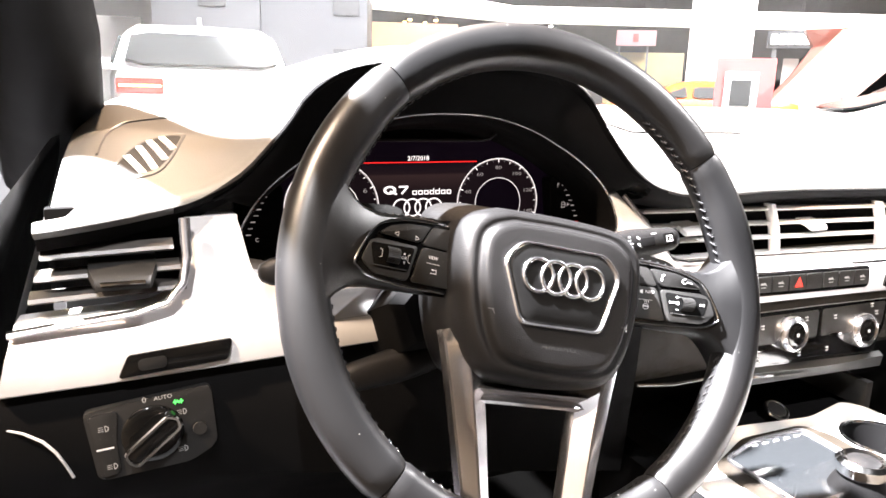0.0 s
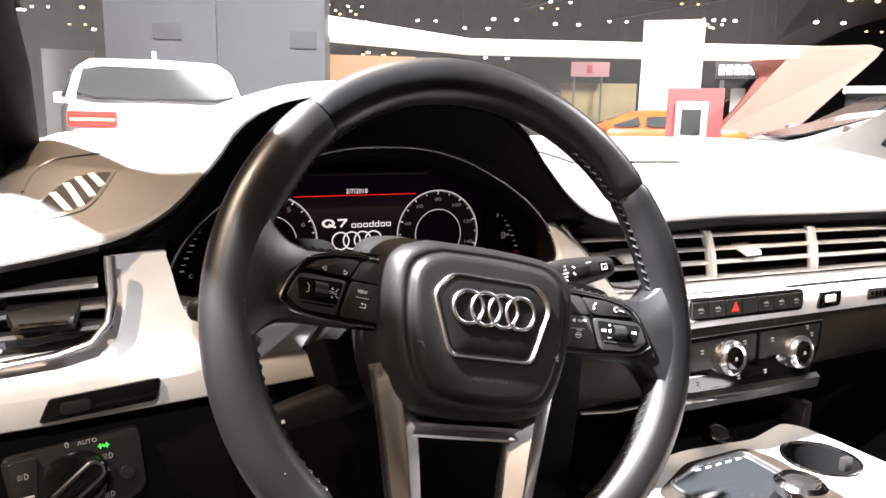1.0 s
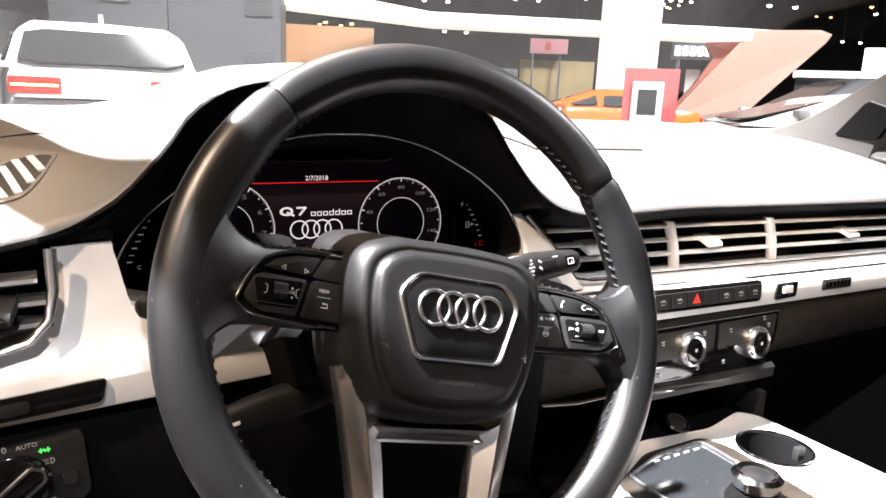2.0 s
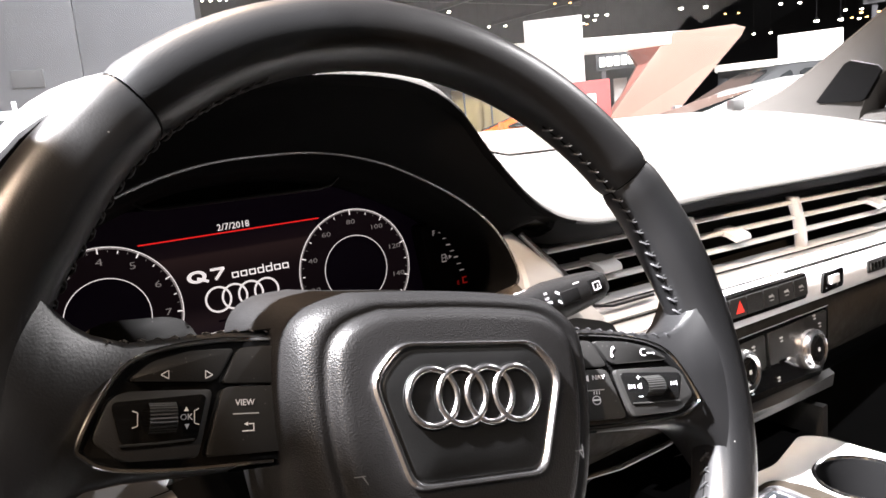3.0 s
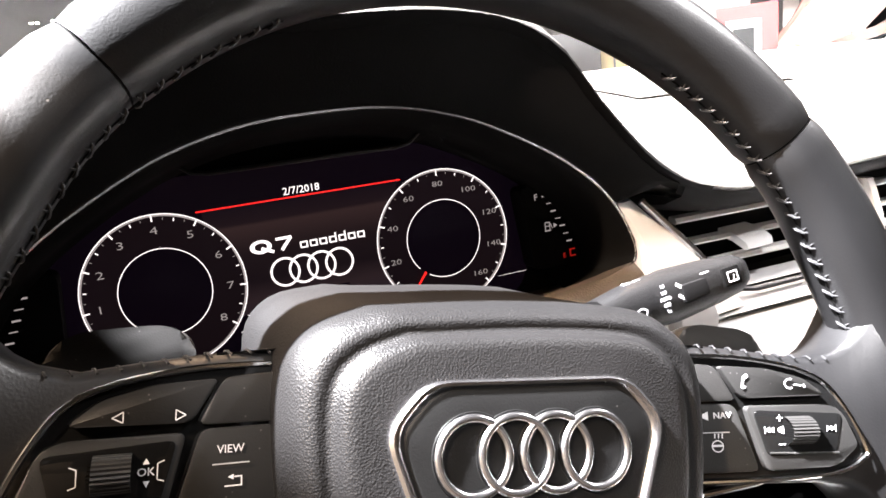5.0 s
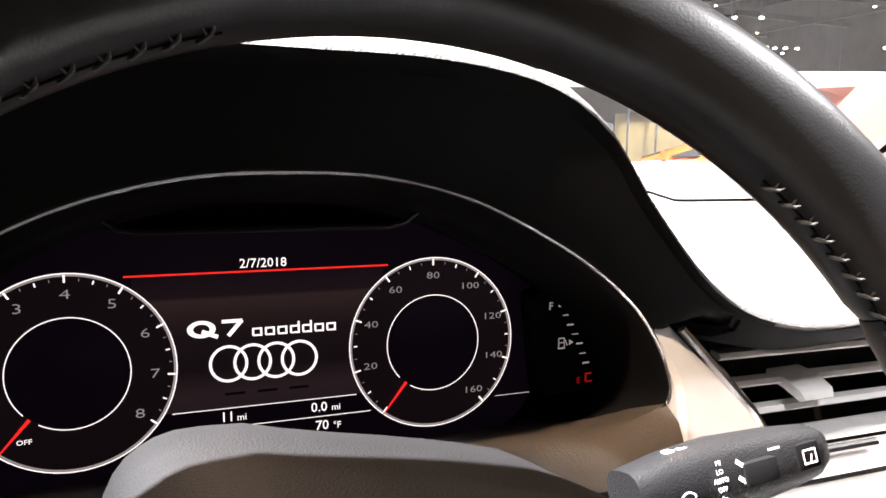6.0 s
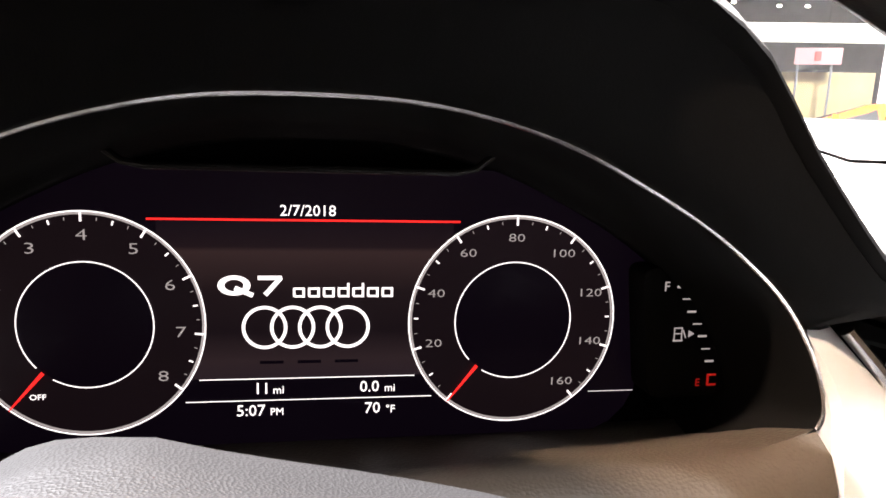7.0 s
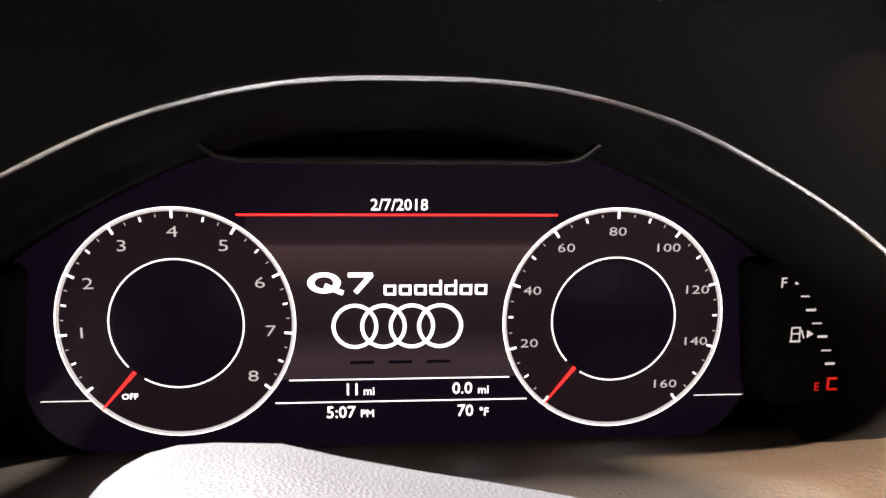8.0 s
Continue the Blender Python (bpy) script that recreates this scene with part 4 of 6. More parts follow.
part("cavity", loft([in_oval(k, 0.0008) for k in (1.0, 0.75, 0.5, 0.25, 0.02)], closed=True), CARPET, dv, "dark vent opening", smooth=0)
part("rim", loft([in_oval(k, h) for k, h in ((1.14, -0.001), (1.13, 0.0014), (1.06, 0.0024), (1.0, 0.0018), (0.985, 0.0006))], closed=True), PAD, dv)
for xa, ya, xb, yb in ((-0.2835, -0.0300, -0.2775, -0.0515), (-0.2740, -0.0105, -0.2620, -0.0520), (-0.2640, 0.0095, -0.2528, -0.0465), (-0.2548, 0.0225, -0.2440, -0.0300), (-0.2440, 0.0280, -0.2360, -0.0100)):
    rows = []
    for j in range(7):
        u = j / 6
        x, y = xa + (xb - xa) * u, ya + (yb - ya) * u
        rows.append([on_pad(x - 0.0028, y, 0.0010), on_pad(x - 0.0028, y, 0.0026), on_pad(x + 0.0026, y, 0.0026), on_pad(x + 0.0026, y, 0.0010)])
    part("slat", loft(rows, closed=True, caps=True), SILVER, dv, "pale vent slat")
part("seam", tube([on_pad(x, y, 0.0002) for x, y in spline([(-0.2985, 0.030), (-0.2962, 0.060), (-0.2900, 0.0950), (-0.2780, 0.1134), (-0.2600, 0.1190), (-0.2350, 0.1150), (-0.2100, 0.1000)], 6)], 0.0016, n=8), VENT_DARK, dash, "dark seam across the pad")

# ---- instrument cluster ----
CL = pose(0, 0, 1.10) @ pose(0, 0, 0, 87.2)
clu = thing("instrument_cluster", CL, "digital instrument cluster with two dials under a black hood", "instrument cluster")
ARC = [(0, 1.1932), (0.04, 1.1910), (0.08, 1.1812), (0.115, 1.165), (0.145, 1.147), (0.17, 1.126), (0.185, 1.105), (0.1930, 1.086), (0.1928, 1.076), (0.1865, 1.0700), (0.170, 1.0640)]
arc = [(-x, z - 1.10) for x, z in ARC[:0:-1]] + [(x, z - 1.10) for x, z in ARC]
fine = spline(arc)
chrome_arc = fine[8:-8]
part("chrome_arc", tube([(x, y, 0.0765) for x, y in chrome_arc], 0.0012, n=8), BRIGHT_CHROME, clu, "thin satin chrome arc")
# outer lining, from the pad's lip to the arc
rows = []
for x, y in fine:
    k = smooth(0.0125, 0.020, y)
    xw = min(0.235, abs(x) * (1.0 + 0.24 * k)) * (1 if x > 0 else -1)
    zl = y + k * (curve(LIP, abs(xw)) - 1.104 - y)
    rows.append([(xw, zl + 0.004 * k, 0.076 + 0.012 * k), (xw * (1 - 0.015 * k), zl - 0.003 * k, 0.077 + 0.023 * k), ((xw + x) / 2, (zl + y) / 2 + 0.003 * k, 0.077 + 0.016 * k), (x * 1.002, y + 0.002, 0.0765 + 0.0035 * k), (x, y, 0.076)])
part("hood_liner", loft(rows), MATT, clu, "matt black hood lining", smooth=60)
# inner lining, down to the face
rows = [[(x * 0.998, y - 0.0005, 0.0765), (x * 0.985, y - 0.004, 0.072), (x * 0.978, y - 0.008, 0.050), (x * 0.972, y - 0.011, 0.034), (x * 0.968, y * 0.98 - 0.012, 0.030), (x * 0.965, y * 0.93 - 0.008, 0.004), (x * 0.962, y * 0.92 - 0.008, -0.010)] for x, y in fine]
part("inner_liner", loft(rows), MATT, clu, "black inner bezel", smooth=35)
part("visor_ridge", tube([(-0.078, 0.0785, 0.036), (-0.066, 0.0695, 0.036), (-0.058, 0.0680, 0.036), (0.054, 0.0675, 0.036), (0.062, 0.0690, 0.036), (0.075, 0.0785, 0.036)], 0.0014, n=8), GRAINED, clu)
part("face_plate", box((0, 0.0, -0.017), (0.37, 0.16, 0.01), 0.002), MATT, clu)
rows = []
for i in range(41):
    x = -0.191 + 0.382 * i / 40
    e = 0.5 * (abs(x) / 0.191) ** 6
    rows.append([(x, -0.0545, -0.004), (x, -0.052 + 0.008 * e, 0.02), (x, -0.045 + 0.020 * e, 0.05), (x, -0.0385 + 0.024 * e, 0.076), (x, -0.042 + 0.018 * e, 0.086), (x, -0.050 + 0.012 * e, 0.091), (x, -0.058, 0.094)])
part("lower_shelf", loft(rows), mat("taupe_grained_plastic", (0.062, 0.049, 0.038), 0.45, grain=0.4, grain_scale=600, voronoi=True, stain=0.15, stain_scale=20), clu, "taupe shelf below the dials")

part("lower_cover", loft([[(x, -0.0575, 0.0935), (x, -0.070, 0.099), (x, -0.105, 0.108)] for x in [-0.191 + 0.0382 * i for i in range(11)]]), MATT, clu, "matt black cover below the shelf")

SY = pose(-0.0006, 0, 0, 0, -2.1, 0)
scr = part("screen", prism(rounded(0.304, 0.122, 0.03, c=(0, 0.006)), -0.004, 0.0, m=SY), SCREEN, clu, "glowing dark display", smooth=0)


def ink(name, bm, material, label=""):
    bmesh.ops.transform(bm, matrix=SY, verts=bm.verts)
    return part(name, bm, material, scr, label, smooth=0)


def flat_ring(R, w, a0=0, a1=360, n=72, c=(0, 0), z=0.0006):
    rows = [[(c[0] + r * math.cos(radians(a0 + (a1 - a0) * i / n)), c[1] + r * math.sin(radians(a0 + (a1 - a0) * i / n)), z) for r in (R - w / 2, R + w / 2)] for i in range(n + 1)]
    return loft(rows)


def stroke(p, q, w, z=0.0008, w2=None):
    p, q = Vector(p), Vector(q)
    d = (q - p).normalized()
    s = Vector((-d.y, d.x)) * w / 2
    k = (w2 if w2 is not None else w) / w
    bm = bmesh.new()
    bm.faces.new([bm.verts.new((*v, z)) for v in (p + s, p - s, q - s * k, q + s * k)])
    return bm


def join(list_of_bm):
    out = bmesh.new()
    for b in list_of_bm:
        me = bpy.data.meshes.new("tmp")
        b.to_mesh(me)
        b.free()
        out.from_mesh(me)
        bpy.data.meshes.remove(me)
    return out


def dial_of(cx, angle, majors, quarter, marks, size, needle, zero_text):
    R = 0.0474
    ink("dial_disc", flat_ring(R / 2, R, c=(cx, 0), z=0.0003), SCREEN_SHADE, "faintly lit dial face")
    ink("outer_ring", flat_ring(R, 0.00062, c=(cx, 0), z=0.0009), SCREEN_INK)
    ink("soft_ring", flat_ring(R - 0.0009, 0.0009, c=(cx, 0), z=0.0006), SCREEN_DIM)
    ink("inner_disc", flat_ring(0.0132, 0.0264, c=(cx, 0), z=0.0005), SCREEN)
    ink("inner_ring", flat_ring(0.0267, 0.00052, a0=239, a1=582, c=(cx, 0), z=0.0010), SCREEN_INK)
    v = majors[0]
    n = int(round((majors[-1] - majors[0]) / quarter))
    step = majors[1] - majors[0]
    for i in range(n + 1):
        v = majors[0] + quarter * i
        a = radians(angle(v))
        q = (v - majors[0]) / step
        kind = 2 if abs(q - round(q)) < 0.01 else (1 if abs(q * 2 - round(q * 2)) < 0.01 else 0)
        L, w = ((0.0013, 0.00035), (0.0019, 0.0007), (0.0036, 0.0009))[kind]
        r1 = R - 0.0006 if kind == 2 else R - 0.0022
        u = Vector((math.cos(a), math.sin(a)))
        ink("tick_mark", stroke(Vector((cx, 0)) + u * (r1 - L), Vector((cx, 0)) + u * r1, w, 0.0012), SCREEN_INK if kind else SCREEN_DIM)
    for v, text in marks:
        a = radians(angle(v))
        writing(text, size, SCREEN_DIM, scr, SY @ at(cx + 0.0375 * math.cos(a), 0.0375 * math.sin(a), 0.0010) @ Matrix.Diagonal((1.28, 0.84, 1, 1)), name="numeral", thin=0.012)
    a = radians(needle)
    u = Vector((math.cos(a), math.sin(a)))
    ink("needle", stroke(Vector((cx, 0)) + u * 0.0262, Vector((cx, 0)) + u * 0.0474, 0.0016, 0.0018, 0.0006), SCREEN_RED, "red pointer")


dial_of(-0.0905, lambda v: 90 - (v - 4) * 31.8, [0, 1, 2, 3, 4, 5, 6, 7, 8], 0.25, [(i, str(i)) for i in range(1, 9)], 0.0078, 229, "OFF")
dial_of(0.0905, lambda v: 90 - (v - 80) * 1.7625, [0, 20, 40, 60, 80, 100, 120, 140, 160], 5, [(i, str(i)) for i in range(20, 161, 20)], 0.0062, 231.5, "0")
writing("OFF", 0.0042, SCREEN_INK, scr, SY @ at(-0.1105, -0.0305, 0.001) @ Matrix.Diagonal((0.9, 0.8, 1, 1)))
ink("red_line", stroke((-0.0655, 0.0445), (0.0648, 0.0445), 0.0008), SCREEN_RED, "red divider line")
writing("2/7/2018", 0.0066, SCREEN_INK, scr, SY @ at(-0.0005, 0.0484, 0.001))
for xa, xb, y, w in ((-0.0462, 0.0462, -0.0247, 0.0004), (-0.0520, 0.0540, -0.0345, 0.0004), (-0.146, -0.125, -0.0320, 0.0002), (0.128, 0.150, -0.0345, 0.0002)):
    ink("divider_line", stroke((xa, y), (xb, y), w), SCREEN_INK)
for text, size, x, y, unit, ux, us in (("11", 0.0072, -0.0202, -0.0293, "mi", -0.0132, 0.0050), ("0.0", 0.0072, 0.0262, -0.0295, "mi", 0.0352, 0.0050), ("5:07", 0.0072, -0.0250, -0.0392, "PM", -0.0139, 0.0046), ("70", 0.0072, 0.0276, -0.0395, "\u00b0F", 0.0356, 0.0050)):
    writing(text, size, SCREEN_INK, scr, SY @ at(x, y, 0.001))
    writing(unit, us, SCREEN_INK, scr, SY @ at(ux, y - 0.0007, 0.001))
# model mark, as plain shapes: a ring with a tail, a hook and a row of small blocks
letter = flat_ring(0.0045, 0.0024, n=32, z=0.001)
bmesh.ops.transform(letter, matrix=at(-0.0312, 0.0166) @ Matrix.Diagonal((1.18, 0.76, 1, 1)), verts=letter.verts)
ink("mark", letter, SCREEN_INK)
ink("mark", join([stroke((-0.0310, 0.0155), (-0.0235, 0.0122), 0.0020), stroke((-0.0215, 0.0198), (-0.0115, 0.0198), 0.0018), stroke((-0.0118, 0.0200), (-0.0185, 0.0124), 0.0020)]), SCREEN_INK)
for i in range(7):
    x = -0.0068 + i * 0.0063
    ink("small_mark", join([stroke((x, 0.0151), (x + 0.0046, 0.0151), 0.0009), stroke((x + 0.0003, 0.0117), (x + 0.0046, 0.0117), 0.0009), stroke((x + 0.0004, 0.0117), (x + 0.0004, 0.0151), 0.0010), stroke((x + 0.0044, 0.0112), (x + 0.0044, 0.0155 + 0.002 * (i in (3, 4))), 0.0010)]), SCREEN_INK)
for i in range(4):
    ink("emblem_ring", flat_ring(0.0088, 0.0014, n=40, c=(-0.0188 + i * 0.01175, -0.0018), z=0.0011 + 0.0001 * i), SCREEN_INK)
ink("display_field", loft([[(x, y, 0.0002) for y in (-0.0245, 0.0, 0.02, 0.0441)] for x in (-0.062, 0.0, 0.062)]), SCREEN_FIELD)
for i in range(3):
    ink("reflection", stroke((-0.021 + 0.016 * i, -0.0175), (-0.011 + 0.016 * i, -0.0175), 0.0014, 0.0004), SCREEN)

# side gauges
for s, rows_of in ((1, ((0.1610, 0.0185), (0.1640, 0.0130), (0.1668, 0.0072), (0.1700, 0.0015), (0.1730, -0.0042), (0.1752, -0.0102), (0.1775, -0.0160))), (-1, ((0.1610, 0.0165), (0.1640, 0.0110), (0.1665, 0.0052), (0.1690, -0.0005), (0.1720, -0.0062), (0.1745, -0.0122), (0.1765, -0.0180)))):
    g = part("side_gauge", prism(soft_poly([(s * 0.143, 0.027), (s * 0.168, 0.027), (s * 0.190, -0.033), (s * 0.149, -0.033)], 0.006), 0.004, 0.021, 0.001), MATT, clu, "small black side gauge")
    for i, (x, y) in enumerate(rows_of):
        part("mark", stroke((s * x - 0.0022, y), (s * x + 0.0022, y), 0.0010 if i % 2 == 0 else 0.0006, 0.0225), SCREEN_DIM, g, smooth=0)
    if s > 0:
        writing("F", 0.0062, SCREEN_DIM, g, at(0.1541, 0.0185, 0.0222))
        writing("E", 0.0050, SIDE_RED, g, at(0.1727, -0.0262, 0.0222))
        part("red_mark", join([stroke((0.1775, -0.0275), (0.1775, -0.0220), 0.0012, 0.0225), stroke((0.1775, -0.0225), (0.1815, -0.0225), 0.0010, 0.0225), stroke((0.1775, -0.0272), (0.1818, -0.0272), 0.0010, 0.0225)]), SIDE_RED, g, smooth=0)
        part("pump_symbol", join([stroke((0.1592, -0.0060), (0.1592, 0.0000), 0.0006, 0.0225), stroke((0.1592, -0.0002), (0.1630, -0.0002), 0.0006, 0.0225), stroke((0.1628, 0.0), (0.1628, -0.006), 0.0006, 0.0225), stroke((0.1586, -0.0060), (0.1634, -0.0060), 0.0008, 0.0225), stroke((0.1592, -0.0028), (0.1628, -0.0028), 0.0005, 0.0225), stroke((0.1634, -0.0012), (0.1648, -0.0048), 0.0006, 0.0225), stroke((0.1660, -0.0030), (0.1688, -0.0030), 0.0034, 0.0225, 0.0002)]), SCREEN_DIM, g, smooth=0)
    else:
        writing("C", 0.0050, SCREEN_DIM, g, at(-0.1690, -0.0232, 0.0222))
        part("red_mark", stroke((-0.1650, 0.0225), (-0.1605, 0.0225), 0.0012, 0.0225), SIDE_RED, g, smooth=0)
# ---- steering wheel ----
WH = pose(0.006, -0.246, 1.083) @ pose(0, 0, 0, 69.3) @ pose(0, 0, 0, 0, 0, -13.1)
wheel = thing("steering_wheel", WH, "black leather steering wheel with silver lower spokes", "steering wheel")
RIM, RW, RH = 0.1805, 0.0170, 0.0155


def rim_rows(a0, a1, n):
    rows = []
    for i in range(n + 1):
        deg = a0 + (a1 - a0) * i / n
        a = radians(deg)
        near = min(deg - a0, a1 - deg)
        e = 1.0 - 0.07 * (1 - smooth(0, 0.5, near))
        # thumb rests swell the rim beside the side spokes
        swell = sum(math.exp(-((deg % 360 - c) / 9) ** 2) for c in (24, 156)) * 0.0022
        row = []
        for k in range(24):
            t = 2 * math.pi * k / 24
            c, s = math.cos(t), math.sin(t)
            q = (abs(c) ** 2.5 + abs(s) ** 2.5) ** (-1 / 2.5)
            rr = RIM + RW * e * q * c - (swell if c < 0 else 0) * abs(c)
            row.append((rr * math.cos(a), rr * math.sin(a), (RH + swell * 0.5) * e * q * s))
        rows.append(row)
    return rows


for a0, a1 in ((41.9, 138.1), (138.1, 233.6), (233.6, 306.4), (306.4, 401.9)):
    part("rim_cover", loft(rim_rows(a0 + 0.16, a1 - 0.16, 48), closed=True, caps=True), LEATHER, wheel, "smooth black leather rim cover", smooth=60)


def on_rim(deg, t, off):
    """A point on the rim's skin, off metres proud of it; t runs round the section."""
    swell = sum(math.exp(-((deg % 360 - c) / 9) ** 2) for c in (24, 156)) * 0.0022
    c, s, a = math.cos(radians(t)), math.sin(radians(t)), radians(deg)
    q = (abs(c) ** 2.5 + abs(s) ** 2.5) ** (-1 / 2.5)
    rr = RIM + (RW * q + off) * c - (swell if c < 0 else 0) * abs(c)
    return (rr * math.cos(a), rr * math.sin(a), ((RH + swell * 0.5) * q + off) * s)


def stitches(a0, a1, name="stitching"):
    """A sunk seam with cross stitches along the inner side of the rim."""
    bm = bmesh.new()
    n = max(2, int(abs(a1 - a0) / 2.5))
    step = (a1 - a0) / n
    for i in range(n):
        d = a0 + step * (i + 0.5)
        tube([on_rim(d - 0.25 * step, 166, -0.0003), on_rim(d - 0.18 * step, 170, 0.0006), on_rim(d + 0.05 * step, 176, 0.0008), on_rim(d + 0.18 * step, 182, 0.0006), on_rim(d + 0.28 * step, 186, -0.0003)], [0.0004, 0.0006, 0.0007, 0.0006, 0.0004], n=6, bm=bm)
        tube([on_rim(d + 0.10 * step, 164, -0.0003), on_rim(d + 0.02 * step, 170, 0.0005), on_rim(d - 0.10 * step, 176, 0.0004)], [0.0003, 0.00045, 0.0003], n=5, bm=bm)
    part("seam", tube([on_rim(a0 + (a1 - a0) * i / 40, 176, 0.00005) for i in range(41)], 0.0004, n=5), MATT, wheel)
    return tagged(part(name, bm, THREAD, wheel, "black cross stitching"), kind="stuff")


for a0, a1 in ((13, 62), (118, 167), (-13, -50), (193, 232), (238, 302)):
    stitches(a0, a1)
# seam grooves across the rim
for a in (41.9, 138.1, 233.6, 306.4):
    rows = rim_rows(a - 0.14, a + 0.14, 1)
    bm = loft([[tuple(Vector(p)) for p in r] for r in rows], closed=True)
    bmesh.ops.transform(bm, matrix=Matrix.Diagonal((1.0, 1.0, 0.93, 1)), verts=bm.verts)
    part("seam", bm, MATT, wheel)

# airbag cover: nested outlines give a shoulder, a soft crease and a flat middle
HUB = [(-0.048, 0.0478), (0.0, 0.0495), (0.048, 0.0478), (0.066, 0.041), (0.0765, 0.028), (0.0775, 0.0), (0.073, -0.030), (0.064, -0.056), (0.050, -0.072), (0.02, -0.0775), (-0.02, -0.0775), (-0.050, -0.072), (-0.064, -0.056), (-0.073, -0.030), (-0.0775, 0.0), (-0.0765, 0.028), (-0.066, 0.041)]
hub = spline(HUB + [HUB[0]], 4)[:-1]


def inset(k, z, dy=0.0):
    return [(x * k, (y + 0.014) * (k + 0.02 * (1 - k)) - 0.014 + dy, z) for x, y in hub]


def back(z, lift):
    """The hub's body widens upwards towards the column."""
    rows = []
    for x, y in hub:
        up, side, right = smooth(-0.02, 0.045, y), smooth(-0.03, -0.066, x), smooth(0.02, 0.066, x)
        rows.append((x * (1.0 + 0.6 * lift) - 0.5 * lift * (side + right) * up, y + (0.83 + 0.12 * side - 0.4 * right) * lift * up, z))
    return rows


rows = [[(x * 0.9, y * 0.9, z - 0.006) for x, y, z in back(-0.064, 0.0165)], back(-0.064, 0.0155), back(-0.060, 0.0165), back(-0.045, 0.0125), back(-0.025, 0.0065), back(-0.010, 0.0018), inset(0.998, -0.003), inset(0.985, 0.003), inset(0.962, 0.0080), inset(0.93, 0.0120), inset(0.90, 0.0142), inset(0.875, 0.0152), inset(0.855, 0.0154), inset(0.838, 0.0151), inset(0.82, 0.0150), inset(0.803, 0.0158), inset(0.787, 0.0176), inset(0.77, 0.0194), inset(0.75, 0.0204), inset(0.71, 0.0209), inset(0.5, 0.0215), inset(0.2, 0.0218)]
part("airbag_cover", loft(rows, closed=True, caps=True), GRAINED, wheel, "grained black airbag cover", smooth=60)
BADGE = [(-0.0345, 0.0212), (0.0345, 0.0212), (0.0475, 0.0070), (0.0325, -0.0358), (-0.0325, -0.0358), (-0.0475, 0.0070)]
bo = soft_poly(BADGE, 0.007)
rows = [[(x * k, (y + 0.005) * k - 0.005, z) for x, y in bo] for k, z in ((1.035, 0.0205), (1.03, 0.0228), (1.005, 0.0238), (0.975, 0.0236), (0.945, 0.0222), (0.935, 0.0212))]
part("badge_frame", loft(rows, closed=True), BRIGHT_CHROME, wheel, "chrome badge surround")
rows = [[(x * k, (y + 0.005) * k - 0.005, z) for x, y in bo] for k, z in ((0.945, 0.0218), (0.925, 0.0226), (0.9, 0.0230), (0.5, 0.0231))]
part("badge_plate", loft(rows, closed=True, caps=True), PLATE, wheel, "satin black badge plate")
for i in range(4):
    cx = -0.0210 + i * 0.0140
    well = part("ring_well", lathe([(0.0136, 0.02305), (0.0134, 0.0234), (0.0131, 0.0232), (0.0124, 0.0225), (0.0106, 0.0225), (0.0099, 0.0232), (0.0094, 0.0233)], 40, m=at(cx, -0.001), flat=False), PLATE, wheel)
    part("badge_ring", ring(0.01155, 0.00135, 56, 10, c=(cx, -0.001, 0.0238 + 0.0002 * (i % 2)), squash=0.8), BRIGHT_CHROME, well, "chrome ring")
for s in (-1, 1):
    part("horn_symbol", join([stroke((s * 0.0535 - 0.003, -0.0285), (s * 0.0535 + 0.003, -0.0285), 0.0004, 0.0208), stroke((s * 0.0535 + 0.0005, -0.0285), (s * 0.0535 + 0.0028, -0.0318), 0.0004, 0.0208), stroke((s * 0.0535 + 0.0028, -0.0318), (s * 0.0535 + 0.0028, -0.0258), 0.0004, 0.0208)]), HORN_INK, wheel, smooth=0)
writing("AIRBAG", 0.0078, SATIN, wheel, at(0.0, -0.0495, 0.0210) @ Matrix.Diagonal((1.05, 0.75, 1, 1)), shear=0.15, depth=0.0004)


def tilt_pod(x):
    return -0.0085 + 0.30 * (abs(x) - 0.085)


def pod_part(name, bm, material, parent, label="", sm=40):
    for v in bm.verts:
        v.co.z += tilt_pod(v.co.x)
    return part(name, bm, material, parent, label, smooth=sm)


def pod_write(text, size, material, parent, x, y, z=0.0042):
    ob = writing(text, size, material, parent, at(x, y, z))
    for v in ob.data.vertices:
        v.co.z += tilt_pod(v.co.x)
    return ob


def outline(pts, s):
    return soft_poly([(s * x, y) for x, y in (pts if s > 0 else pts[::-1])], 0.0028, 3)


def roller(x, y, w, h, parent):
    bm = bmesh.new()
    rows = []
    n = 28
    for i in range(n + 1):
        a = math.pi * i / n
        for dr in (0.0, 0.0005):
            r = 0.0062 + (dr if i % 2 else 0.0)
        rows.append([(x + u * w / 2, y + h / 2 * math.cos(a) * (1 + (r - 0.0062) * 60), 0.0012 + r * math.sin(a)) for u in (-1, -0.5, 0, 0.5, 1)])
    return pod_part("thumb_roller", loft(rows, bm=bm), SATIN, parent, "ribbed black thumb roller", 20)


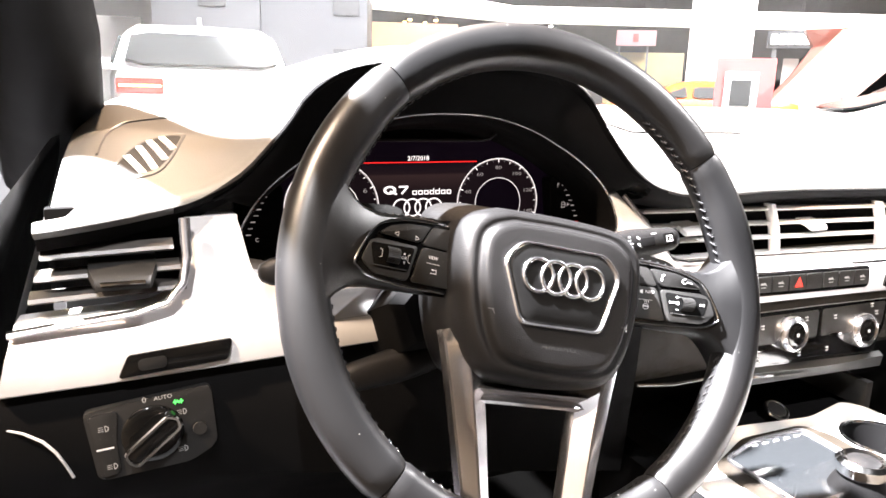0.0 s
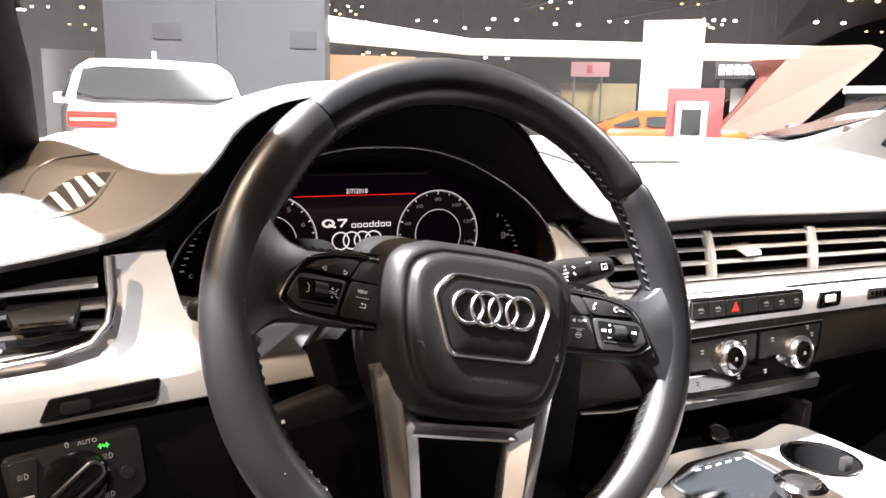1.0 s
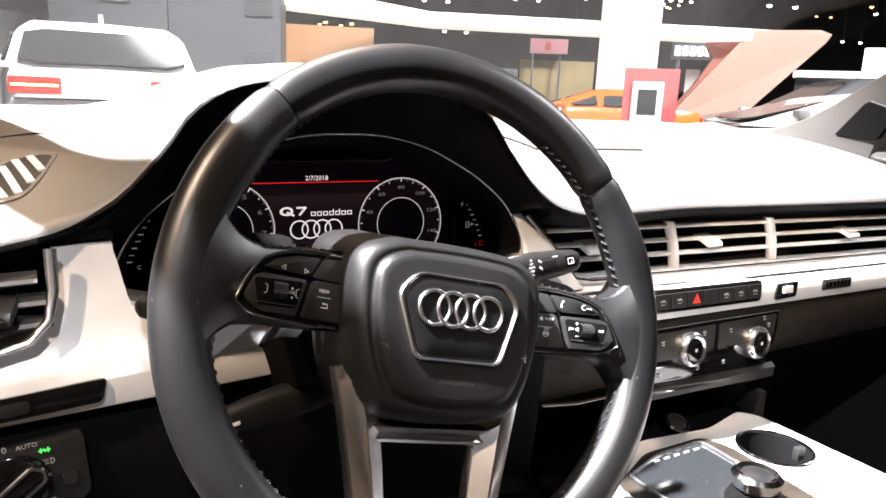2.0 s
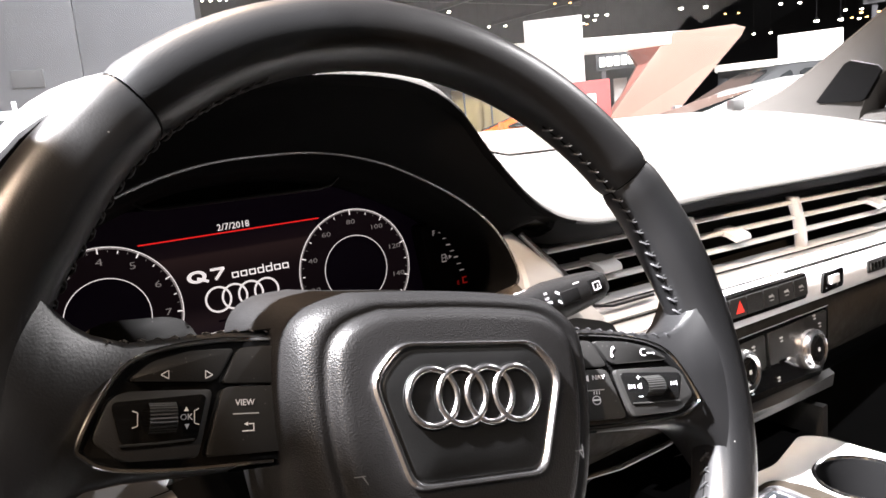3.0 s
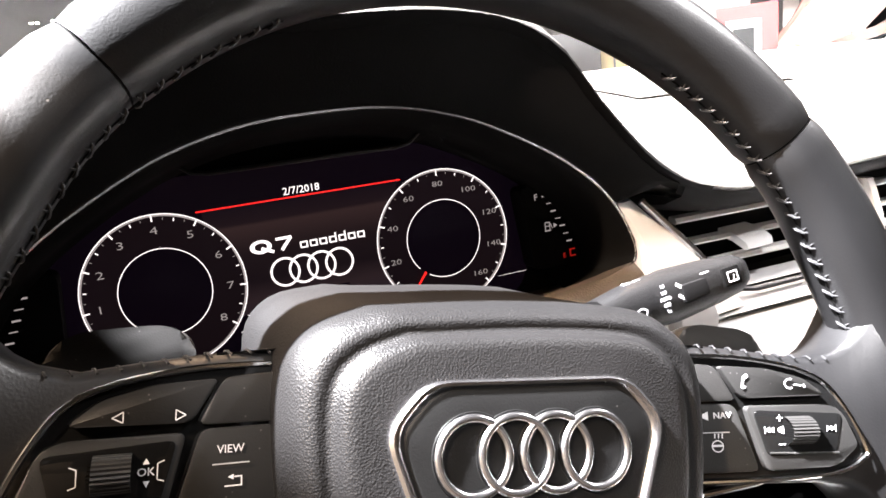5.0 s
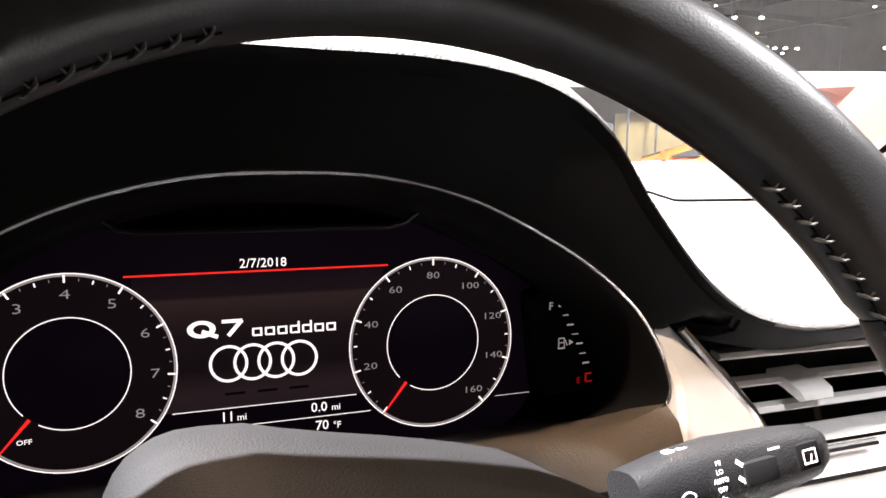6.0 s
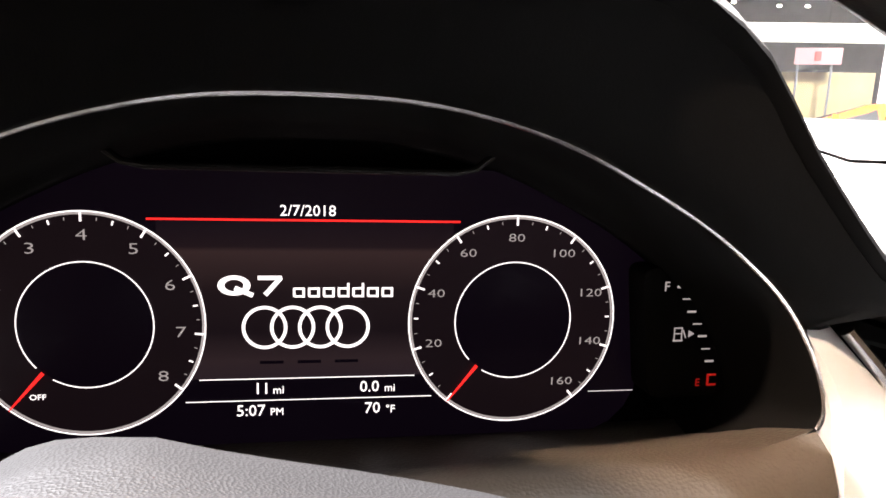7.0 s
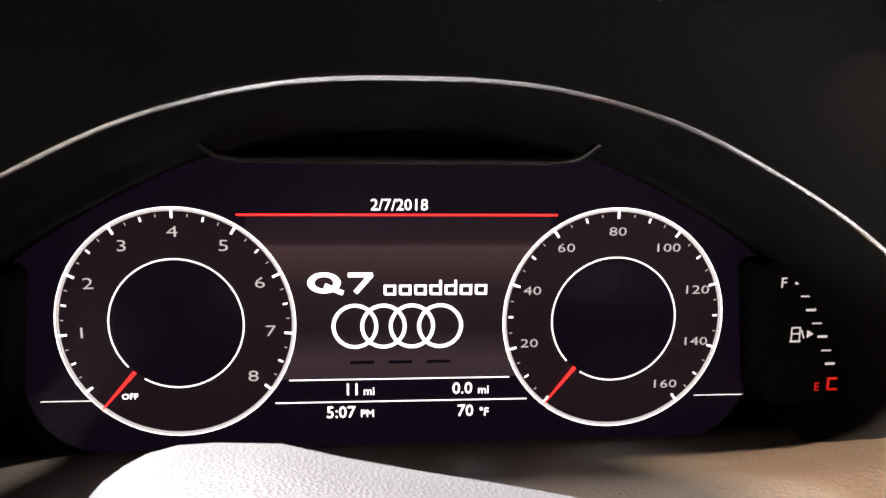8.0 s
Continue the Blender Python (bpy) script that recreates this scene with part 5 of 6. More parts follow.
for s in (-1, 1):
    body = [(0.068, 0.0300), (0.098, 0.0285), (0.120, 0.0245), (0.134, 0.0180), (0.1425, 0.0075), (0.1490, -0.0080), (0.1475, -0.0125), (0.138, -0.0170), (0.120, -0.0188), (0.068, -0.0190)]
    pod = pod_part("control_pod", prism(outline(body, s), -0.020, 0.0008, 0.001), GLOSS, wheel, "black button cluster")
    keys = (("rocker_key", [(0.1018, 0.0118), (0.0938, 0.0248), (0.1120, 0.0232), (0.1262, 0.0190), (0.1345, 0.0122)], 0.0032),
            ("blank_key", [(0.0700, 0.0110), (0.1000, 0.0110), (0.0925, 0.0250), (0.0700, 0.0270)], 0.0030),
            ("view_key", [(0.0700, -0.0160), (0.1065, -0.0160), (0.0990, 0.0097), (0.0700, 0.0102)], 0.0032),
            ("roller_key", [(0.1090, -0.0160), (0.1360, -0.0150), (0.1455, -0.0075), (0.1400, 0.0062), (0.1350, 0.0085), (0.1030, 0.0090)], 0.0030))
    made = {}
    for nm, pts, hh in keys:
        made[nm] = pod_part(nm, prism(outline(pts, s), -0.001, hh, 0.0007), SATIN, pod)
    pan = [(0.1098, -0.0105), (0.1360, -0.0100), (0.1400, 0.0050), (0.1055, 0.0072)]
    pod_part("recess", prism(outline(pan, s), 0.001, 0.0034, 0.0002), GLOSS, made["roller_key"])
    pod_part("recess_edge", tube([(s * x, y, 0.0035) for x, y in ((0.1105, -0.0092), (0.122, -0.0096), (0.1365, -0.0098))], 0.00045, n=6), SATIN, made["roller_key"])
    roller(s * 0.1222, -0.0010, 0.0098, 0.0112, made["roller_key"])
    pod_part("divider", stroke((s * 0.0845, -0.0008), (s * 0.0955, -0.0008), 0.0004, 0.0040), GREY_INK, made["view_key"], sm=0)
    pod_part("chrome_edge", tube([(s * x, y, 0.0016) for x, y in spline([(0.078, 0.0292), (0.100, 0.0280), (0.1208, 0.0242), (0.1343, 0.0182), (0.1425, 0.0072), (0.1492, -0.0082), (0.1475, -0.0125), (0.138, -0.0172), (0.115, -0.0192), (0.078, -0.0194)], 4)], 0.0009, n=6), CHROME, pod, "thin chrome edge")
    if s < 0:
        for x, d in ((-0.1215, -1), (-0.1048, 1)):
            pod_part("arrow", join([stroke((x + d * 0.0014, 0.0142), (x - d * 0.0014, 0.0158), 0.0003, 0.0038), stroke((x - d * 0.0014, 0.0158), (x - d * 0.0014, 0.0128), 0.0003, 0.0038), stroke((x - d * 0.0014, 0.0128), (x + d * 0.0014, 0.0142), 0.0003, 0.0038)]), WHITE_INK, made["rocker_key"], sm=0)
        pod_write("VIEW", 0.0034, WHITE_INK, made["view_key"], -0.0902, 0.0034, 0.0036)
        pod_part("back_arrow", join([stroke((-0.0918, -0.0074), (-0.0868, -0.0074), 0.0004, 0.0038), stroke((-0.0868, -0.0076), (-0.0868, -0.0046), 0.0004, 0.0038), stroke((-0.0866, -0.0048), (-0.0890, -0.0048), 0.0004, 0.0038), stroke((-0.0892, -0.0048), (-0.0908, -0.0048), 0.0016, 0.0038, 0.0001)]), WHITE_INK, made["view_key"], sm=0)
        pod_write("OK", 0.0032, WHITE_INK, made["roller_key"], -0.1136, -0.0012, 0.0038)
        pod_part("small_arrow", join([stroke((-0.1136, 0.0026), (-0.1136, 0.0010), 0.0001, 0.0038, 0.0018), stroke((-0.1134, -0.0054), (-0.1134, -0.0036), 0.0001, 0.0038, 0.0018)]), WHITE_INK, made["roller_key"], sm=0)
        for x, d in ((-0.1316, 1), (-0.1098, -1)):
            pod_part("bracket", join([stroke((x + d * 0.0008, 0.0010), (x + d * 0.0008, -0.0034), 0.0003, 0.0038), stroke((x + d * 0.0008, 0.0010), (x - d * 0.0010, 0.0018), 0.0003, 0.0038), stroke((x + d * 0.0008, -0.0034), (x - d * 0.0010, -0.0040), 0.0003, 0.0038)]), WHITE_INK, made["roller_key"], sm=0)
    else:
        pod_write("NAV", 0.0034, WHITE_INK, made["view_key"], 0.0935, 0.0055, 0.0036)
        pod_part("speaker_symbol", stroke((0.0858, 0.0055), (0.0880, 0.0055), 0.0014, 0.0038, 0.0034), WHITE_INK, made["view_key"], sm=0)
        pod_part("wheel_symbol", join([flat_ring(0.0021, 0.0004, c=(0.0907, -0.0060), z=0.0038, n=24), stroke((0.0888, -0.0058), (0.0926, -0.0058), 0.0008, 0.0038)] + [stroke((0.0898 + i * 0.0014, -0.0030), (0.0900 + i * 0.0014, -0.0012), 0.0004, 0.0038) for i in range(3)]), WHITE_INK, made["view_key"], sm=0)
        pod_part("phone_symbol", join([stroke((0.1022, 0.0168), (0.1028, 0.0196), 0.0007, 0.0038), stroke((0.1028, 0.0196), (0.1044, 0.0208), 0.0014, 0.0038), stroke((0.1021, 0.0168), (0.1030, 0.0158), 0.0014, 0.0038)]), WHITE_INK, made["rocker_key"], sm=0)
        pod_part("voice_symbol", join([flat_ring(0.0018, 0.0005, a0=60, a1=300, c=(0.1205, 0.0170), z=0.0038, n=20), stroke((0.1222, 0.0166), (0.1250, 0.0162), 0.0005, 0.0038), stroke((0.1258, 0.0166), (0.1262, 0.0154), 0.0006, 0.0038)]), WHITE_INK, made["rocker_key"], sm=0)
        for x, d in ((0.1110, -1), (0.1345, 1)):
            pod_part("skip_symbol", join([stroke((x - d * 0.0016, 0.0005 - 0.001), (x, 0.0005 - 0.001), 0.0022, 0.0038, 0.0002), stroke((x, 0.0005 - 0.001), (x + d * 0.0016, 0.0005 - 0.001), 0.0022, 0.0038, 0.0002), stroke((x + d * 0.0018, 0.0008), (x + d * 0.0018, -0.0018), 0.0004, 0.0038)]), WHITE_INK, made["roller_key"], sm=0)
        pod_part("plus_minus", join([stroke((0.1140, 0.0040), (0.1164, 0.0040), 0.0004, 0.0038), stroke((0.1152, 0.0052), (0.1152, 0.0028), 0.0004, 0.0038), stroke((0.1140, -0.0060), (0.1164, -0.0060), 0.0004, 0.0038), stroke((0.1142, -0.0006), (0.1164, -0.0006), 0.0014, 0.0038, 0.0030)]), WHITE_INK, made["roller_key"], sm=0)
    # leather spoke round the pod, from the rim to the hub
    rows = []
    for x, top, low, zf in ((0.070, 0.0345, -0.0215, None), (0.095, 0.0328, -0.0222, None), (0.118, 0.0300, -0.0225, None), (0.134, 0.0276, -0.0227, None), (0.146, 0.0302, -0.0242, 0.0078), (0.152, 0.0335, -0.0275, 0.0090), (0.158, 0.0388, -0.0325, 0.0105), (0.164, 0.0465, -0.0400, 0.0121), (0.170, 0.0560, -0.0490, 0.0134), (0.176, 0.0670, -0.0590, 0.0140)):
        zf = tilt_pod(x) - 0.0012 if zf is None else zf
        rows.append([(s * x, top - 0.002, -0.020), (s * x, top, -0.012), (s * x, top - 0.0008, zf - 0.004), (s * x, top - 0.004, zf), (s * x, (top + low) / 2, zf + (0.0006 if x > 0.15 else -0.002)), (s * x, low + 0.004, zf), (s * x, low + 0.0008, zf - 0.004), (s * x, low, -0.012), (s * x, low + 0.002, -0.020)])
    part("side_spoke", loft(rows, closed=True, caps=True), LEATHER, wheel, "leather covered side spoke", smooth=60)
    bm = bmesh.new()
    for i in range(11):
        x = 0.078 + i * 0.0062
        z = tilt_pod(x) - 0.001
        top = 0.0335 - 0.0065 * smooth(0.08, 0.14, x)
        tube([(s * x, top - 0.001, z), (s * (x + 0.0012), top + 0.0004, z - 0.003), (s * (x + 0.002), top + 0.0004, z - 0.006)], 0.00045, n=5, bm=bm)
    tagged(part("stitching", bm, THREAD, wheel, "black stitching along the spoke"), kind="stuff")
    # polished lower spoke
    up, dn = (0.0745, -0.044), (0.047, -0.172)
    rows = []
    for t in (0.0, 0.04, 0.1, 0.16, 0.3, 0.5, 0.7, 0.85, 1.0):
        xo = up[0] + (dn[0] - up[0]) * (t ** 0.9)
        y = up[1] + (dn[1] - up[1]) * t
        w = 0.004 + 0.024 * smooth(0, 0.16, t) - 0.007 * smooth(0.2, 1.0, t)
        z = -0.008 + 0.004 * t
        rows.append([(s * xo, y, z - 0.016), (s * (xo + 0.001), y, z - 0.003), (s * xo, y, z - 0.0005), (s * (xo - w * 0.42), y + 0.001, z + 0.0045), (s * (xo - w * 0.50), y + 0.001, z + 0.0045), (s * (xo - w * 0.97), y, z - 0.005), (s * (xo - w), y, z - 0.007), (s * (xo - w), y, z - 0.016)])
    part("lower_spoke", loft(rows, closed=True, caps=True), SATIN_CHROME, wheel, "polished silver lower spoke", smooth=25)
    # gearshift paddle behind the side spoke
    part("shift_paddle", prism(soft_poly([(s * 0.100, 0.028), (s * 0.150, 0.020), (s * 0.148, 0.036), (s * 0.138, 0.0415), (s * 0.112, 0.0440), (s * 0.102, 0.040)], 0.006), -0.044, -0.036, 0.003), SATIN, wheel, "satin black shift paddle")
rows = [[(x, -0.0770, -0.016), (x, -0.0785 - 0.001 * math.cos(x * 30), -0.009), (x, -0.0815, -0.0065), (x, -0.0850, -0.0105), (x, -0.0895, -0.0075), (x, -0.0915, -0.010), (x, -0.0920, -0.020)] for x in [-0.056 + 0.112 * i / 8 for i in range(9)]]
part("spoke_bridge", loft(rows), SATIN_CHROME, wheel, "silver cross bridge", smooth=20)
part("spoke_foot", loft([[(x, -0.158, -0.008), (x, -0.164, 0.001), (x, -0.172, 0.002), (x, -0.176, -0.010)] for x in [-0.05 + 0.1 * i / 6 for i in range(7)]]), SATIN_CHROME, wheel)


# ---- stalks ----
def stalk(name, m, label):
    t = thing(name, m, label, "stalk")
    rows = []
    for x, h, d in ((0.0, 0.010, 0.012), (0.02, 0.013, 0.012), (0.045, 0.0145, 0.011), (0.075, 0.0125, 0.010), (0.092, 0.0105, 0.009), (0.099, 0.007, 0.006), (0.101, 0.003, 0.003)):
        rows.append([(x, h * math.copysign(abs(math.sin(a)) ** 0.7, math.sin(a)), d * math.copysign(abs(math.cos(a)) ** 0.7, math.cos(a))) for a in [2 * math.pi * k / 16 for k in range(16)]])
    part("arm", loft(rows, closed=True, caps=True), GRAINED, t, "satin black lever", smooth=60)
    return t


wiper = stalk("wiper_stalk", pose(0.1055, -0.158, 1.0795) @ pose(0, 0, 0, 72, 0, 0) @ pose(0, 0, 0, 0, -4, 4) @ Matrix.Diagonal((0.93, 1, 1, 1)), "black wiper stalk with white symbols")
part("ring_switch", box((0.056, 0.000, 0.0105), (0.017, 0.009, 0.006), 0.002), MATT, wiper, "ribbed slide switch")
part("end_cap", box((0.083, 0.0005, 0.0088), (0.012, 0.010, 0.004), 0.0015), GLOSS, wiper)
for text, y in (("HI", 0.0068), ("LO", 0.0036), ("AUTO", 0.0004), ("OFF", -0.0028), ("1x", -0.0060)):
    writing(text, 0.0026, WHITE_INK, wiper, at(0.0365, y, 0.0122))
part("symbol", join([flat_ring(0.0042, 0.0007, a0=35, a1=145, c=(0.020, -0.0045), z=0.0126, n=16), stroke((0.0232, -0.0022), (0.0215, -0.0055), 0.0006, 0.0126), stroke((0.0168, -0.0022), (0.0185, -0.0055), 0.0006, 0.0126), stroke((0.0185, -0.0055), (0.0215, -0.0055), 0.0007, 0.0126)]), WHITE_INK, wiper, smooth=0)
for p, q, w, z in (((0.045, 0.006), (0.049, 0.003), 0.0016, 0.0122), ((0.045, 0.000), (0.049, -0.003), 0.0016, 0.0122), ((0.062, 0.0068), (0.068, 0.0068), 0.0008, 0.0118)):
    part("dash_mark", stroke(p, q, w, z), WHITE_INK, wiper, smooth=0)
part("window_symbol", join([stroke((0.0795, 0.0028), (0.0865, 0.0028), 0.0007, 0.0112), stroke((0.0795, -0.0022), (0.0865, -0.0022), 0.0007, 0.0112), stroke((0.0798, 0.0028), (0.0798, -0.0022), 0.0007, 0.0112), stroke((0.0862, 0.0028), (0.0862, -0.0022), 0.0007, 0.0112), stroke((0.083, -0.002), (0.084, 0.001), 0.0006, 0.0112)]), WHITE_INK, wiper, smooth=0)
for i in range(3):
    part("top_symbol", box((0.022 + 0.006 * i, 0.0128, 0.002), (0.004, 0.0008, 0.004)), WHITE_INK, wiper)
turn = stalk("indicator_stalk", pose(-0.085, -0.136, 1.080) @ pose(0, 0, 0, 78, 0, 0) @ pose(0, 0, 0, 0, 0, 182), "black indicator stalk with white symbols")
part("symbol", join([stroke((0.074, 0.003), (0.080, 0.003), 0.001, 0.0118), stroke((0.074, 0.0), (0.080, 0.0), 0.001, 0.0118), stroke((0.084, 0.0015), (0.089, 0.0015), 0.004, 0.0110, 0.001)]), WHITE_INK, turn, smooth=0)
lower = stalk("cruise_stalk", pose(-0.035, -0.150, 0.998) @ pose(0, 0, 0, 78, 0, 0) @ pose(0, 0, 0, 0, 0, 188), "short black cruise lever with white mark")
part("symbol", stroke((0.086, 0.002), (0.095, 0.002), 0.003, 0.0105), WHITE_INK, lower, smooth=0)
ign = thing("ignition_cap", pose(0.205, -0.118, 1.045, 80, 0, 0), "round silver cap behind the stalk", "cap")
part("cap", lathe([(0.001, 0.004), (0.014, 0.004), (0.016, 0.002), (0.017, -0.006)], 32), GREY, ign)

# ---- light switch panel ----
LS = pose(-0.268, -0.1275, 0.955, 88, 0, 0) @ pose(0, 0, 0, 0, 0, 4)
ls = thing("light_switch", LS, "black headlamp switch panel with chrome rotary knob", "light switch")
part("panel", prism(soft_poly([(-0.046, 0.026), (0.046, 0.030), (0.046, -0.020), (0.025, -0.030), (-0.042, -0.030)], 0.006), -0.004, 0.0045, 0.0015), SATIN, ls, "satin black switch plate")
part("left_key", prism(soft_poly([(-0.043, 0.023), (-0.022, 0.024), (-0.026, 0.0), (-0.026, -0.026), (-0.040, -0.027)], 0.004), 0.004, 0.0065, 0.001), SATIN, ls)
part("left_key_mark", stroke((-0.040, -0.004), (-0.028, -0.004), 0.0014, 0.0070), WHITE_INK, ls, smooth=0)
knob = part("knob", lathe([(0.0225, 0.004), (0.0225, 0.007), (0.021, 0.0085), (0.016, 0.009), (0.001, 0.009)], 40), GLOSS, ls, "round black knob base")
bar = soft_poly([(-0.022, -0.007), (0.021, -0.007), (0.025, 0.0), (0.021, 0.007), (-0.022, 0.007), (-0.0245, 0.0)], 0.003)
BR = pose(0, 0, 0, 0, 0, 36)
part("grip", prism(bar, 0.009, 0.020, 0.002, shrink=0.9, m=BR), GLOSS, knob)
part("grip_edge", tube([tuple(BR @ Vector((x * 0.93, y * 0.93, 0.0195))) for x, y in bar], 0.0017, n=6, loop=True), CHROME, knob, "chrome grip edge")
part("push_button", lathe([(0.001, 0.0065), (0.0052, 0.0065), (0.0056, 0.004)], 24, m=at(0.034, -0.004)), SATIN, ls)
writing("0", 0.0065, GREY_INK, ls, at(-0.003, 0.0275, 0.0048))
writing("AUTO", 0.0048, GREY_INK, ls, at(0.0105, 0.0270, 0.0048))
part("green_symbol", join([stroke((0.017, 0.0215), (0.0245, 0.0215), 0.0012, 0.0055), stroke((0.0185, 0.0235), (0.0185, 0.0195), 0.0010, 0.0055), stroke((0.023, 0.0235), (0.023, 0.0195), 0.0010, 0.0055), stroke((0.020, 0.0230), (0.0215, 0.0200), 0.0009, 0.0055)]), GREEN_LED, ls, "lit green side lamp symbol", smooth=0)
for x, y, k in ((0.0235, 0.0125, 0), (0.021, -0.018, 1), (-0.032, 0.012, 0), (-0.030, -0.019, 0)):
    bms = [flat_ring(0.0022, 0.0006, a0=-90, a1=90, c=(x, y), z=0.0072 if x < 0 else 0.0052, n=12), stroke((x, y + 0.0022), (x, y - 0.0022), 0.0005, 0.0072 if x < 0 else 0.0052)]
    bms += [stroke((x - 0.0048, y + d), (x - 0.0012, y + d), 0.0004, 0.0072 if x < 0 else 0.0052) for d in (0.0015, 0.0, -0.0015)]
    part("lamp_symbol", join(bms), GREY_INK, ls, smooth=0)

# ---- button bar, slots and climate panel on the dashboard ----
bb = thing("button_bar", pose(0.448, -0.1165, 1.0125, 86, 0, 0) @ pose(0, 0, 0, 0, 0, -1.2), "black button bar with a red hazard triangle", "button bar")
part("frame", prism(rounded(0.192, 0.027, 0.006), -0.002, 0.0012, 0.0006), CHROME, bb, "thin chrome frame")
part("plate", prism(rounded(0.188, 0.0235, 0.005), 0.0, 0.0020, 0.0006), GLOSS, bb)
for i in range(7):
    x = -0.0805 + i * 0.0268
    key = part("key", box((x, 0.0, 0.0022), (0.0255, 0.0185, 0.0022), 0.0009), SATIN, bb)
    if i == 2:
        part("hazard_triangle", stroke((x + 0.002, -0.0055), (x + 0.002, 0.0062), 0.0135, 0.0036, 0.0004), HAZARD, key, "red hazard triangle", smooth=0)
    elif i != 3:
        part("symbol", join([stroke((x - 0.004, 0.001), (x + 0.003, 0.001), 0.0022, 0.0036), stroke((x - 0.003, -0.003), (x + 0.004, -0.003), 0.0009, 0.0036), stroke((x + 0.001, 0.003), (x + 0.005, -0.001), 0.0009, 0.0036)]), GREY_INK, key, smooth=0)
sl = thing("display_switch", pose(0.596, -0.1168, 1.0055, 86, 0, 0), "black framed silver rocker switch", "switch")
part("frame", prism(soft_poly([(-0.023, -0.011), (0.020, -0.010), (0.023, 0.010), (-0.018, 0.010)], 0.003), -0.002, 0.0012, 0.0006), GLOSS, sl)
part("rocker", box((0, 0.001, 0.002), (0.018, 0.009, 0.004), 0.0015), GREY, sl, "silver rocker")
for s in (-1, 1):
    part("foot", box((s * 0.012, -0.006, 0.0012), (0.008, 0.003, 0.002), 0.0006), CHROME, sl)
wm = thing("trim_badge", pose(0.708, -0.1166, 1.0035, 86, 0, 0) @ pose(0, 0, 0, 0, 0, -1), "small chrome badge with unreadable raised marks", "badge")
part("plate", prism(rounded(0.066, 0.014, 0.002), -0.001, 0.0006, 0.0003), SATIN, wm)
for i in range(7):
    part("raised_mark", box((-0.026 + i * 0.0087, 0.0, 0.0012), (0.0060, 0.0075 if i != 3 else 0.009, 0.0014), 0.0005), CHROME, wm)

cp = thing("climate_panel", pose(0.474, -0.1135, 0.9455, 83, 0, 0) @ pose(0, 0, 0, 0, 0, -1.5), "gloss black climate panel with two chrome knobs", "climate control")
part("panel", prism(soft_poly([(-0.125, 0.030), (0.118, 0.034), (0.112, 0.0), (0.092, -0.034), (-0.125, -0.032)], 0.004), -0.004, 0.004, 0.0012), GLOSS, cp, "gloss black plate")
part("top_strip", tube([(-0.124, 0.0300, 0.0045), (-0.01, 0.0325, 0.0045), (0.117, 0.0340, 0.0045)], 0.0011, n=6), CHROME, cp, "chrome strip")
part("field", prism(soft_poly([(-0.120, 0.025), (-0.005, 0.028), (-0.008, -0.004), (-0.120, -0.008)], 0.003), 0.0035, 0.0052, 0.0008), SATIN, cp)
part("field", prism(soft_poly([(0.002, 0.028), (0.112, 0.031), (0.106, 0.004), (0.100, -0.004), (0.0, -0.004)], 0.003), 0.0035, 0.0052, 0.0008), SATIN, cp)
for x, y in ((-0.056, 0.0045), (0.0635, -0.0005)):
    kn = part("knob", lathe([(0.0215, 0.004), (0.0215, 0.014), (0.0200, 0.0180), (0.0165, 0.0200), (0.0135, 0.0180)], 40, m=at(x, y)), BRIGHT_CHROME, cp, "chrome rotary knob")
    part("cap", lathe([(0.0140, 0.0180), (0.0115, 0.0195), (0.001, 0.0197)], 32, m=at(x, y)), GLOSS, kn, "black knob cap")
    part("mark", stroke((x - 0.002, y), (x + 0.002, y), 0.004, 0.0200), GREY_INK, kn, smooth=0)
for x, y, w in ((-0.102, -0.012, 0.030), (-0.020, -0.006, 0.034), (0.022, -0.003, 0.022), (0.098, 0.000, 0.016)):
    part("rocker_edge", box((x, y, 0.0058), (w, 0.0032, 0.003), 0.001), CHROME, cp)
for x, y in ((-0.096, 0.014), (-0.026, 0.019), (0.022, 0.018), (0.095, 0.018), (-0.100, -0.024), (-0.036, -0.022), (0.010, -0.020), (0.086, 0.028)):
    part("symbol", join([stroke((x - 0.003, y + 0.0015), (x + 0.003, y + 0.0015), 0.0014, 0.0056), stroke((x - 0.002, y - 0.002), (x + 0.003, y - 0.002), 0.0012, 0.0056), stroke((x + 0.001, y - 0.003), (x + 0.001, y + 0.003), 0.0008, 0.0056)]), GREY_INK, cp, smooth=0)
part("chrome_bar", loft([[(-0.130, -0.039, 0.004), (-0.130, -0.043, 0.009), (-0.130, -0.046, 0.004)], [(-0.04, -0.038, 0.006), (-0.04, -0.043, 0.012), (-0.04, -0.047, 0.006)], [(0.012, -0.039, 0.004), (0.012, -0.042, 0.008), (0.012, -0.044, 0.004)]]), CHROME, cp, "curved chrome bar")
part("under_lip", loft([[(x, -0.033, 0.002), (x, -0.038, 0.006 + 0.01 * (1 - abs(x) / 0.13)), (x, -0.052, 0.004), (x, -0.062, -0.02)] for x in [-0.13 + 0.024 * i for i in range(11)]]), SATIN, cp)

